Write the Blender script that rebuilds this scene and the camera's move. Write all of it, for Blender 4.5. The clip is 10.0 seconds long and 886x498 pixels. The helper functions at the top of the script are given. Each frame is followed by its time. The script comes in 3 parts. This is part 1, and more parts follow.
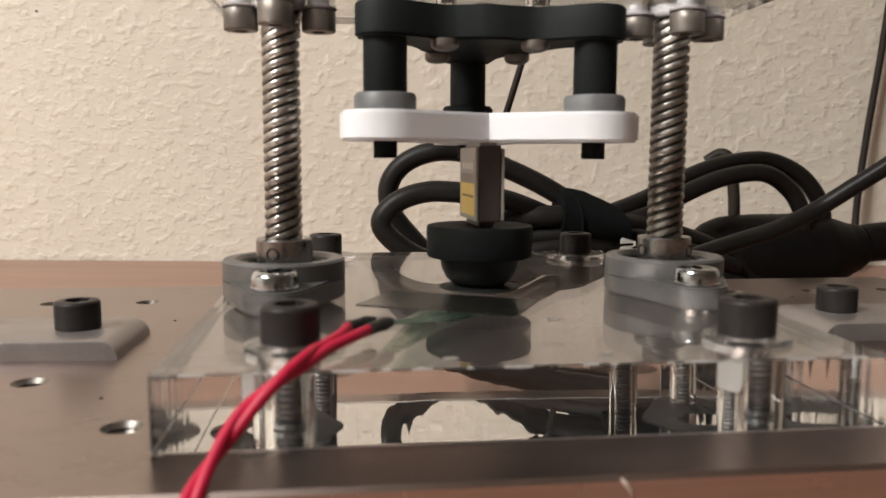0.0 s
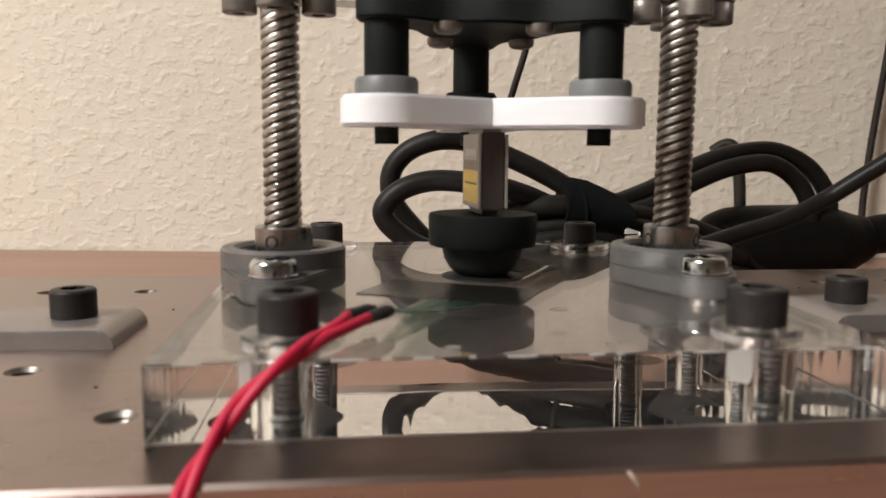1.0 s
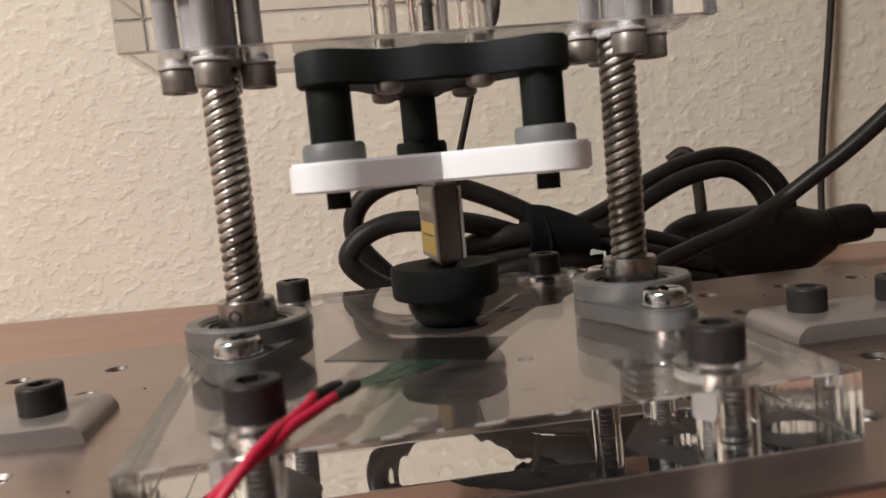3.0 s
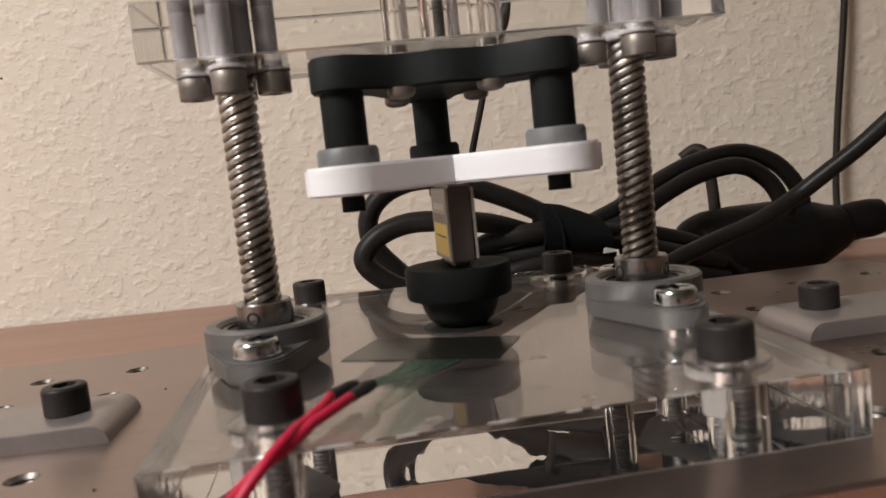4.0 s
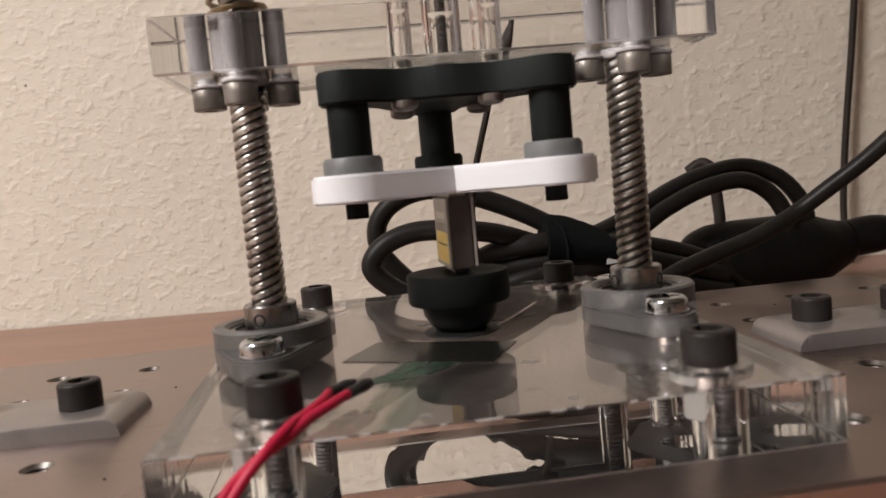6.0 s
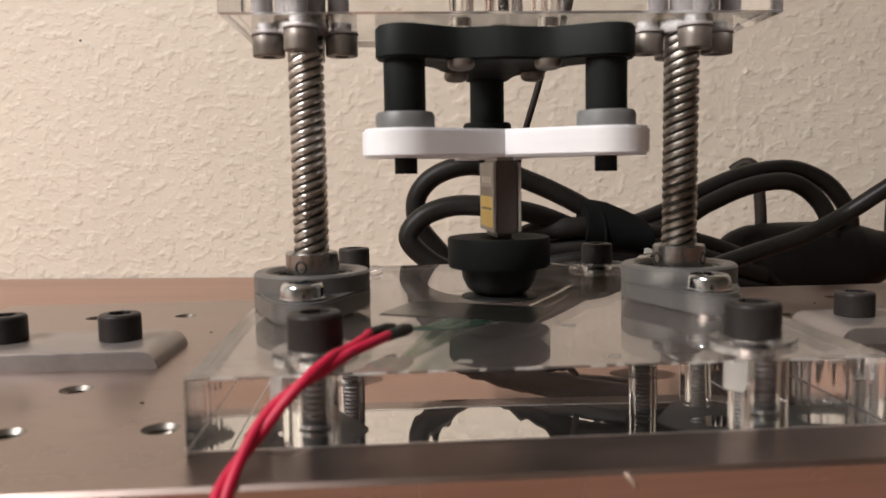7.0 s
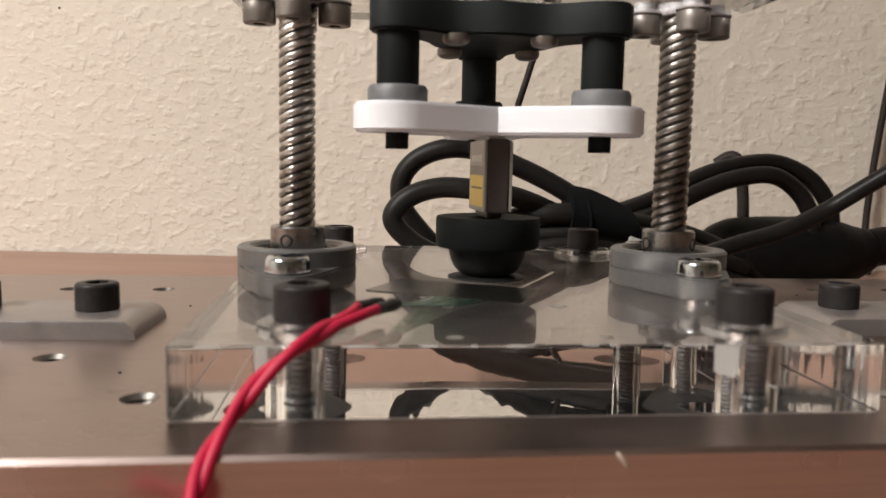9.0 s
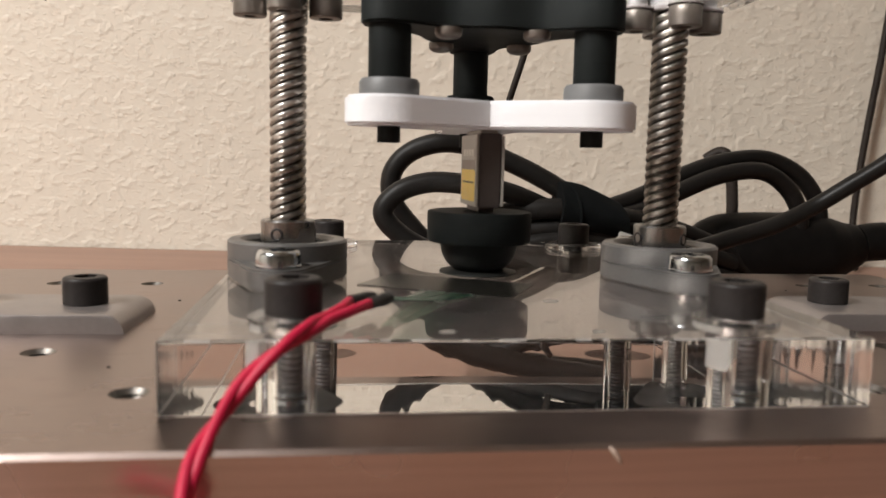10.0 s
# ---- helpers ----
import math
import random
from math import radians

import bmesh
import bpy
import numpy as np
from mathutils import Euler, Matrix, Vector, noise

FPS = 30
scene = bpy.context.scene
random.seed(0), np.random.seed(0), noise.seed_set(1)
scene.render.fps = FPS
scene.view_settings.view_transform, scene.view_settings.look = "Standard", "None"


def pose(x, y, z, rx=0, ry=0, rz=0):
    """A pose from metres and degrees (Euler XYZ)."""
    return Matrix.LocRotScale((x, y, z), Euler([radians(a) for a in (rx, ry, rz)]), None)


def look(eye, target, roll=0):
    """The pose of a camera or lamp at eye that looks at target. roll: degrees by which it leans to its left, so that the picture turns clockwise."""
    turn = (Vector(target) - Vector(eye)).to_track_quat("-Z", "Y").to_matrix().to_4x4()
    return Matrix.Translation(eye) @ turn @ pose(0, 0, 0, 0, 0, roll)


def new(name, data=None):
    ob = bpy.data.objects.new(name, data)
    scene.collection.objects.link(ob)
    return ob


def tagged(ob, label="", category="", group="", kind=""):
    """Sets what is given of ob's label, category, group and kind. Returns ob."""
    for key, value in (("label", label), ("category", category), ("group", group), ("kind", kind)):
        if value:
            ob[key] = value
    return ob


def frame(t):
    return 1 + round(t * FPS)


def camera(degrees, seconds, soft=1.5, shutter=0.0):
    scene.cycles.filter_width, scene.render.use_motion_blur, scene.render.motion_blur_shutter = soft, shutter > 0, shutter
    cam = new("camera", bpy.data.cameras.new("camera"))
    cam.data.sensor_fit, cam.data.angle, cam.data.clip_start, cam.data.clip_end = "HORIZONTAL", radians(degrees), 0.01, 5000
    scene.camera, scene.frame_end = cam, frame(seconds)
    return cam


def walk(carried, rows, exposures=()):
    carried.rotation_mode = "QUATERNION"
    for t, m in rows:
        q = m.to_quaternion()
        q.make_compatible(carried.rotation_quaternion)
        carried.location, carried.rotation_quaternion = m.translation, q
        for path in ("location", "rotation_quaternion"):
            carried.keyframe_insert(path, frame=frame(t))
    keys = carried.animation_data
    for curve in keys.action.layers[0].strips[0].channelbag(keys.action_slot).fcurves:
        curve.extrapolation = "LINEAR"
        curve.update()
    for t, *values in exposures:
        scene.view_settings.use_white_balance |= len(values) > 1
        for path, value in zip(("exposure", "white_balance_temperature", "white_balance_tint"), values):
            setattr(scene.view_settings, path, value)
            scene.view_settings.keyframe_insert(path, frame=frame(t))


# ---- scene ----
cam = camera(59.4, 10.0, soft=1.5, shutter=0.5)
PATH = [
    (0, (-0.02399, -0.12086, 0.04060), (-0.00454, 0.07686, 0.01760), 0.29),
    (0.5, (-0.02361, -0.11761, 0.03930), (-0.00732, 0.08037, 0.01608), 0.58),
    (1, (-0.02363, -0.11785, 0.03931), (-0.00484, 0.07970, 0.01442), 0.43),
    (1.5, (-0.02273, -0.11807, 0.03897), (0.00019, 0.07904, 0.01406), -0.22),
    (2, (-0.02189, -0.11657, 0.04122), (0.00246, 0.08069, 0.01891), -1.36),
    (2.2, (-0.01978, -0.11482, 0.04432), (0.00766, 0.08219, 0.02350), -3.64),
    (3.3, (-0.01990, -0.12008, 0.04810), (0.00397, 0.07726, 0.02602), -5.51),
    (3.5, (-0.01974, -0.12077, 0.04848), (0.00244, 0.07673, 0.02599), -5.61),
    (4, (-0.01970, -0.12092, 0.04860), (0.00118, 0.07681, 0.02698), -5.92),
    (4.5, (-0.01911, -0.12065, 0.04917), (0.00179, 0.07715, 0.02819), -6.41),
    (5, (-0.01771, -0.11998, 0.05105), (0.00408, 0.07778, 0.03066), -7.47),
    (5.2, (-0.01513, -0.12239, 0.05186), (0.00523, 0.07552, 0.03141), -7.51),
    (6.3, (-0.01821, -0.12881, 0.04642), (-0.00360, 0.06988, 0.02887), -3.96),
    (6.5, (-0.01894, -0.12970, 0.04523), (-0.00691, 0.06921, 0.02817), -3.17),
    (7, (-0.02110, -0.12843, 0.04054), (-0.01085, 0.07039, 0.02142), -0.86),
    (7.5, (-0.02135, -0.12844, 0.04007), (-0.01169, 0.07015, 0.01840), -0.68),
    (8, (-0.02240, -0.12676, 0.03890), (-0.01010, 0.07163, 0.01676), 0.00),
    (8.5, (-0.02331, -0.12646, 0.03848), (-0.00808, 0.07173, 0.01635), 0.75),
    (9, (-0.02355, -0.12582, 0.03785), (-0.00728, 0.07230, 0.01593), 1.13),
    (9.5, (-0.02398, -0.12530, 0.03768), (-0.00590, 0.07255, 0.01465), 1.25),
    (10, (-0.02412, -0.12524, 0.03758), (-0.00494, 0.07250, 0.01454), 1.35),
]
cam.data.dof.use_dof, cam.data.dof.focus_distance, cam.data.dof.aperture_fstop = True, 0.235, 26.0
walk(cam, [(t, look(eye, target, roll)) for t, eye, target, roll in PATH], exposures=[(0.0, 0.0, 6500, 10), (2.0, 0.02, 6500, 10), (3.5, -0.22, 6500, 12), (5.0, -0.24, 6520, 14), (6.5, -0.2, 6520, 14), (7.0, -0.06, 6510, 13), (8.0, -0.01, 6500, 12), (10.0, 0.0, 6500, 11)])

# ---- light ----
MM = 0.001
world = bpy.data.worlds.new("world")
scene.world = world
world.use_nodes = True
world.node_tree.nodes["Background"].inputs[0].default_value = (1.0, 0.96, 0.92, 1)
world.node_tree.nodes["Background"].inputs[1].default_value = 0.05


def area_lamp(name, m, size_x, size_y, watts, colour):
    data = bpy.data.lights.new(name, "AREA")
    data.shape, data.size, data.size_y, data.energy, data.color = "RECTANGLE", size_x, size_y, watts, colour
    ob = new(name, data)
    ob.matrix_world = m
    return ob


# the floor lamp beside the desk, the room's one light
LAMP = (-0.84, -0.52, 0.92)
area_lamp("floor_lamp_light", look(LAMP, (LAMP[0], LAMP[1] + 0.0001, 0.0)), 0.42, 0.42, 32.0, (1.0, 0.985, 0.95))

# ---- materials ----


def material(name, colour, rough=0.5, metal=0.0, coat=0.0, spec=0.5):
    mat = bpy.data.materials.new(name)
    mat.use_nodes = True
    b = mat.node_tree.nodes["Principled BSDF"]
    b.inputs["Base Color"].default_value = (*colour, 1)
    b.inputs["Roughness"].default_value = rough
    b.inputs["Metallic"].default_value = metal
    b.inputs["Coat Weight"].default_value = coat
    b.inputs["Specular IOR Level"].default_value = spec
    return mat, mat.node_tree.nodes, mat.node_tree.links, b


def texture(nodes, links, kind, scale, stretch=(1, 1, 1), detail=4.0, rough=0.55):
    """A noise or cell texture over the thing's own coordinates; scale in features per metre."""
    coord = nodes.new("ShaderNodeTexCoord")
    place = nodes.new("ShaderNodeMapping")
    place.inputs["Scale"].default_value = stretch
    links.new(coord.outputs["Object"], place.inputs["Vector"])
    tex = nodes.new(kind)
    tex.inputs["Scale"].default_value = scale
    if kind == "ShaderNodeTexNoise":
        tex.inputs["Detail"].default_value = detail
        tex.inputs["Roughness"].default_value = rough
    links.new(place.outputs[0], tex.inputs["Vector"])
    return tex


def ramp(nodes, links, source, a, b, low, high):
    node = nodes.new("ShaderNodeValToRGB")
    node.color_ramp.elements[0].position, node.color_ramp.elements[1].position = a, b
    node.color_ramp.elements[0].color, node.color_ramp.elements[1].color = (*low, 1), (*high, 1)
    links.new(source, node.inputs[0])
    return node


def bump(nodes, links, b, height, strength, distance):
    node = nodes.new("ShaderNodeBump")
    node.inputs["Strength"].default_value = strength
    node.inputs["Distance"].default_value = distance
    links.new(height, node.inputs["Height"])
    links.new(node.outputs[0], b.inputs["Normal"])
    return node


def varied(name, colour, rough, metal=0.0, scale=400.0, spread=0.12, relief=0.00004, stretch=(1, 1, 1), rough_spread=0.1, coat=0.0, spec=0.5):
    """A surface whose tone and gloss wander at two scales, with fine relief."""
    mat, n, l, b = material(name, colour, rough, metal, coat, spec)
    fine = texture(n, l, "ShaderNodeTexNoise", scale, stretch, 5.0)
    wide = texture(n, l, "ShaderNodeTexNoise", scale * 0.09, (1, 1, 1), 3.0)
    mix = n.new("ShaderNodeMath")
    mix.operation = "ADD"
    l.new(fine.outputs["Fac"], mix.inputs[0])
    l.new(wide.outputs["Fac"], mix.inputs[1])
    half = n.new("ShaderNodeMath")
    half.operation = "MULTIPLY"
    half.inputs[1].default_value = 0.5
    l.new(mix.outputs[0], half.inputs[0])
    low = tuple(c * (1 - spread) for c in colour)
    high = tuple(min(1.0, c * (1 + spread)) for c in colour)
    tone = ramp(n, l, half.outputs[0], 0.3, 0.7, low, high)
    l.new(tone.outputs[0], b.inputs["Base Color"])
    gloss = n.new("ShaderNodeMapRange")
    gloss.inputs["From Min"].default_value, gloss.inputs["From Max"].default_value = 0.3, 0.7
    gloss.inputs["To Min"].default_value = max(0.02, rough - rough_spread)
    gloss.inputs["To Max"].default_value = min(1.0, rough + rough_spread)
    l.new(wide.outputs["Fac"], gloss.inputs["Value"])
    l.new(gloss.outputs[0], b.inputs["Roughness"])
    if relief:
        bump(n, l, b, fine.outputs["Fac"], 1.0, relief)
    return mat


def wall_paint():
    """Cream paint over a sprayed and knocked-down plaster texture."""
    mat, n, l, b = material("cream_textured_paint", (0.72, 0.62, 0.49), 0.6, spec=0.3)
    blobs = texture(n, l, "ShaderNodeTexNoise", 155.0, (0.85, 1, 1.15), 2.5, 0.5)
    flat = ramp(n, l, blobs.outputs["Fac"], 0.45, 0.72, (0, 0, 0), (1.0, 1.0, 1.0))
    chips = texture(n, l, "ShaderNodeTexNoise", 430.0, (0.75, 1, 1.25), 2.0, 0.5)
    dabs = ramp(n, l, chips.outputs["Fac"], 0.56, 0.76, (0, 0, 0), (0.6, 0.6, 0.6))
    flat.color_ramp.interpolation = dabs.color_ramp.interpolation = "EASE"
    both = n.new("ShaderNodeMath")
    both.operation = "ADD"
    l.new(flat.outputs[0], both.inputs[0])
    l.new(dabs.outputs[0], both.inputs[1])
    small = texture(n, l, "ShaderNodeTexNoise", 70.0, (1, 1, 1), 3.0)
    add = n.new("ShaderNodeMath")
    add.operation = "MULTIPLY_ADD"
    add.inputs[1].default_value = 1.4
    l.new(small.outputs["Fac"], add.inputs[0])
    l.new(both.outputs[0], add.inputs[2])
    bump(n, l, b, add.outputs[0], 0.78, 0.0005)
    wide = texture(n, l, "ShaderNodeTexNoise", 9.0, (1, 1, 1), 3.0)
    tone = ramp(n, l, wide.outputs["Fac"], 0.35, 0.65, (0.71, 0.635, 0.535), (0.75, 0.675, 0.57))
    l.new(tone.outputs[0], b.inputs["Base Color"])
    return mat


def brushed_metal():
    """Milled aluminium plate with fine marks along its length, handling smears and dull spots."""
    mat, n, l, b = material("brushed_aluminium", (0.62, 0.58, 0.53), 0.3, 1.0)
    lines = texture(n, l, "ShaderNodeTexNoise", 900.0, (0.03, 1, 1), 3.0)
    smear = texture(n, l, "ShaderNodeTexNoise", 28.0, (0.6, 1, 1), 5.0, 0.6)
    tone = ramp(n, l, smear.outputs["Fac"], 0.35, 0.68, (0.30, 0.238, 0.216), (0.428, 0.344, 0.312))
    l.new(tone.outputs[0], b.inputs["Base Color"])
    gloss = n.new("ShaderNodeMapRange")
    gloss.inputs["From Min"].default_value, gloss.inputs["From Max"].default_value = 0.3, 0.7
    gloss.inputs["To Min"].default_value, gloss.inputs["To Max"].default_value = 0.23, 0.42
    l.new(smear.outputs["Fac"], gloss.inputs["Value"])
    l.new(gloss.outputs[0], b.inputs["Roughness"])
    fleck = texture(n, l, "ShaderNodeTexNoise", 240.0, (0.5, 1, 1), 4.0, 0.65)
    spots = ramp(n, l, fleck.outputs["Fac"], 0.55, 0.70, (1, 1, 1), (0.72, 0.68, 0.64))
    worn = n.new("ShaderNodeMix")
    worn.data_type, worn.blend_type = "RGBA", "MULTIPLY"
    worn.inputs["Factor"].default_value = 0.3
    l.new(tone.outputs[0], worn.inputs["A"])
    l.new(spots.outputs[0], worn.inputs["B"])
    l.new(worn.outputs["Result"], b.inputs["Base Color"])
    bump(n, l, b, lines.outputs["Fac"], 0.5, 0.00003)
    return mat


def clear(name, colour, rough, ior, scratch=0.0, waves=95.0, along=0.4, haze=0.0):
    mat, n, l, b = material(name, colour, rough)
    b.inputs["Transmission Weight"].default_value = 1.0 - haze
    b.inputs["IOR"].default_value = ior
    if scratch:
        t = texture(n, l, "ShaderNodeTexNoise", waves, (1, 1, along), 1.0)
        bump(n, l, b, t.outputs["Fac"], 0.3, scratch)
    return mat


def desk_laminate():
    mat, n, l, b = material("brown_laminate", (0.33, 0.16, 0.10), 0.42)
    grain = texture(n, l, "ShaderNodeTexNoise", 60.0, (0.12, 1, 1), 6.0, 0.6)
    fine = texture(n, l, "ShaderNodeTexNoise", 500.0, (0.05, 1, 1), 3.0)
    tone = ramp(n, l, grain.outputs["Fac"], 0.3, 0.7, (0.262, 0.143, 0.102), (0.326, 0.184, 0.133))
    l.new(tone.outputs[0], b.inputs["Base Color"])
    bump(n, l, b, fine.outputs["Fac"], 0.3, 0.00004)
    return mat


WALL = wall_paint()
PLAIN_WALL = varied("plain_room_paint", (0.54, 0.49, 0.41), 0.7, scale=60.0, spread=0.03, relief=0.0)
CEILING = varied("ceiling_paint", (0.74, 0.70, 0.64), 0.8, scale=60.0, spread=0.03, relief=0.0)
CARPET = varied("carpet_pile", (0.16, 0.12, 0.09), 0.95, scale=300.0, spread=0.3, relief=0.001)
DESK = desk_laminate()
ALU = brushed_metal()
ALU_EDGE = varied("milled_aluminium_edge", (0.56, 0.47, 0.43), 0.24, 1.0, 300.0, 0.12, 0.00001, (0.1, 1, 4))
ACRYLIC = clear("clear_acrylic", (0.985, 0.98, 0.97), 0.0, 1.49, haze=0.006)
CUT = clear("clear_acrylic_sawn_side", (0.985, 0.985, 0.975), 0.025, 1.49, 0.00025)
ENDS = clear("clear_acrylic_sawn_end", (0.95, 0.935, 0.925), 0.08, 1.49, 0.0006, 230.0, 0.08)
BACK = clear("clear_acrylic_rippled_back", (0.97, 0.97, 0.96), 0.03, 1.49, 0.003, 140.0, 0.03)
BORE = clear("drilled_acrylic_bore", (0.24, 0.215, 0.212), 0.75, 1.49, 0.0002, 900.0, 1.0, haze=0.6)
MILKY = material("milky_acrylic", (0.62, 0.59, 0.55), 0.5)[0]
MILKY.node_tree.nodes["Principled BSDF"].inputs["Transmission Weight"].default_value = 0.78
DRIP = clear("clear_dried_glue", (0.9, 0.88, 0.84), 0.3, 1.45, 0.0004, 700.0, 1.0, haze=0.04)
CHIP_GLINT = varied("white_chip_glint", (0.36, 0.34, 0.32), 0.6, 0.0, 900.0, 0.2, 0.0001)
TAN = varied("tan_metal_burr", (0.30, 0.21, 0.16), 0.5, 0.0, 900.0, 0.2, 0.0)
EDGE = clear("clear_acrylic_scuffed_edge", (0.98, 0.98, 0.97), 0.35, 1.49, 0.0004)
FROST = clear("clear_plastic_washer", (0.97, 0.97, 0.97), 0.16, 1.42)
BLACK_STEEL = varied("black_oxide_steel", (0.025, 0.0215, 0.0205), 0.46, 0.1, 900.0, 0.3, 0.00001, spec=0.22)
STEEL = varied("turned_steel", (0.32, 0.312, 0.305), 0.29, 1.0, 700.0, 0.2, 0.000006, (1, 1, 6))
DARK_STEEL = varied("oiled_screw_steel", (0.47, 0.44, 0.41), 0.36, 1.0, 700.0, 0.55, 0.00001)
DARKER_STEEL = varied("darker_screw_steel", (0.33, 0.305, 0.28), 0.38, 1.0, 700.0, 0.65, 0.00001)
GROOVE = varied("darker_thread_groove", (0.15, 0.134, 0.12), 0.42, 0.9, 900.0, 0.35, 0.00001)
BOLT_STEEL = varied("dull_plated_steel", (0.135, 0.116, 0.101), 0.42, 0.6, 900.0, 0.15, 0.00001)
SHANK = varied("grey_screw_shank", (0.165, 0.145, 0.14), 0.8, 0.0, 900.0, 0.15, 0.0, spec=0.1)
CHROME = varied("bright_chrome", (0.56, 0.59, 0.625), 0.15, 1.0, 500.0, 0.08, 0.000004, rough_spread=0.05)
CAST = varied("grey_cast_housing", (0.155, 0.149, 0.144), 0.40, 0.55, 1500.0, 0.12, 0.00001)
CLAMP = varied("grey_anodised_bar", (0.33, 0.296, 0.285), 0.36, 0.7, 900.0, 0.08, 0.000006)
WHITE_PLA = varied("white_printed_plastic", (0.80, 0.80, 0.82), 0.45, 0.0, 300.0, 0.03, 0.00001, (0.05, 0.05, 8))
BLACK_PLA = varied("black_printed_plastic", (0.0095, 0.0110, 0.0106), 0.56, 0.0, 500.0, 0.2, 0.000012, (0.05, 0.05, 8), spec=0.07)
GREY_PLA = varied("grey_printed_plastic", (0.125, 0.126, 0.126), 0.5, 0.0, 500.0, 0.1, 0.00001)
RUBBER = varied("black_rubber", (0.0115, 0.0122, 0.0114), 0.5, 0.0, 400.0, 0.3, 0.00001, spec=0.16)
CABLE = varied("black_cable_jacket", (0.0122, 0.0108, 0.0098), 0.42, 0.0, 500.0, 0.3, 0.00003, spec=0.2)
BROWN_CABLE = varied("faded_brown_black_jacket", (0.030, 0.023, 0.019), 0.55, 0.0, 500.0, 0.3, 0.00003, spec=0.15)
PLUG = varied("black_moulded_plastic", (0.0072, 0.0064, 0.0060), 0.42, 0.0, 400.0, 0.3, 0.00001, spec=0.1)
STRAP = varied("black_hook_and_loop", (0.0052, 0.0058, 0.006), 0.95, 0.0, 1800.0, 0.4, 0.00006, spec=0.08)
RED = varied("red_wire_jacket", (0.50, 0.006, 0.044), 0.5, 0.0, 600.0, 0.12, 0.00001)
SHRINK = varied("black_heat_shrink", (0.018, 0.016, 0.015), 0.5, 0.0, 1200.0, 0.4, 0.00003)
FILM = varied("dark_grey_film", (0.014, 0.013, 0.011), 0.17, 0.0, 120.0, 0.15, 0.0, rough_spread=0.05, spec=0.45)
GREEN_LEAD = clear("green_conductor", (0.22, 0.46, 0.36), 0.3, 1.2)
GREEN = clear("green_tinted_film", (0.56, 0.76, 0.64), 0.15, 1.2)
CELL = varied("dark_grey_anodised_cell", (0.075, 0.062, 0.058), 0.45, 0.2, 900.0, 0.12, 0.000005)
LABEL_BROWN = varied("brown_label_band", (0.17, 0.125, 0.09), 0.4, 0.0, 800.0, 0.08, 0.0)
LABEL_GREY = varied("grey_label_print", (0.36, 0.335, 0.30), 0.4, 0.0, 800.0, 0.08, 0.0)
LABEL_EDGE = varied("pale_label_edge", (0.38, 0.355, 0.32), 0.4, 0.0, 800.0, 0.05, 0.0)
LABEL_YELLOW = varied("yellow_label_print", (0.88, 0.62, 0.06), 0.4, 0.0, 800.0, 0.05, 0.0)
LABEL_INK = varied("dark_label_ink", (0.10, 0.07, 0.03), 0.5, 0.0, 800.0, 0.1, 0.0)
LABEL_PALE = varied("white_label_ink", (0.7, 0.68, 0.62), 0.5, 0.0, 800.0, 0.05, 0.0)
PAPER = varied("white_paper_tag", (0.75, 0.73, 0.68), 0.7, 0.0, 500.0, 0.05, 0.0)
BRASS = varied("dull_brass", (0.31, 0.24, 0.15), 0.34, 1.0, 600.0, 0.15, 0.000006)
THREADS = varied("tapped_aluminium", (0.23, 0.21, 0.19), 0.4, 1.0, 900.0, 0.15, 0.00001)

# ---- shape helpers (millimetres) ----


def thing(name, x, y, z, label, category, group="", turn=0.0, kind=""):
    ob = new(name)
    ob.empty_display_size = 0.005
    ob.matrix_world = pose(x * MM, y * MM, z * MM, 0, 0, turn)
    return tagged(ob, label, category, group, kind)


def part(name, bm, mat, parent, label="", smooth=True, angle=35.0):
    me = bpy.data.meshes.new(name)
    bmesh.ops.recalc_face_normals(bm, faces=bm.faces)
    bmesh.ops.scale(bm, vec=(MM, MM, MM), verts=bm.verts)
    if smooth:
        limit = radians(angle)
        for f in bm.faces:
            f.smooth = True
        for e in bm.edges:
            e.smooth = len(e.link_faces) == 2 and e.calc_face_angle(0.0) < limit
    bm.to_mesh(me)
    bm.free()
    me.materials.append(mat)
    ob = new(name, me)
    ob.parent = parent
    return tagged(ob, label)


def lathe(profile, segments=40, x=0.0, y=0.0, bm=None, close=True):
    """Turn (radius, height) pairs about the upright axis through x, y; radius 0 closes an end."""
    bm = bm or bmesh.new()
    rings = []
    for r, z in profile:
        if r < 1e-6:
            rings.append([bm.verts.new((x, y, z))])
        else:
            rings.append([bm.verts.new((x + r * math.cos(2 * math.pi * k / segments), y + r * math.sin(2 * math.pi * k / segments), z)) for k in range(segments)])
    for a, b in zip(rings, rings[1:]):
        for k in range(segments):
            j = (k + 1) % segments
            if len(a) == 1 and len(b) > 1:
                bm.faces.new((a[0], b[k], b[j]))
            elif len(b) == 1 and len(a) > 1:
                bm.faces.new((a[k], a[j], b[0]))
            elif len(a) > 1:
                bm.faces.new((a[k], a[j], b[j], b[k]))
    if close and len(rings[0]) > 1 and len(rings[-1]) > 1:
        for k in range(segments):
            j = (k + 1) % segments
            bm.faces.new((rings[-1][k], rings[-1][j], rings[0][j], rings[0][k]))
    return bm


def circle(x, y, r, n=28):
    return [(x + r * math.cos(2 * math.pi * k / n), y + r * math.sin(2 * math.pi * k / n)) for k in range(n)]


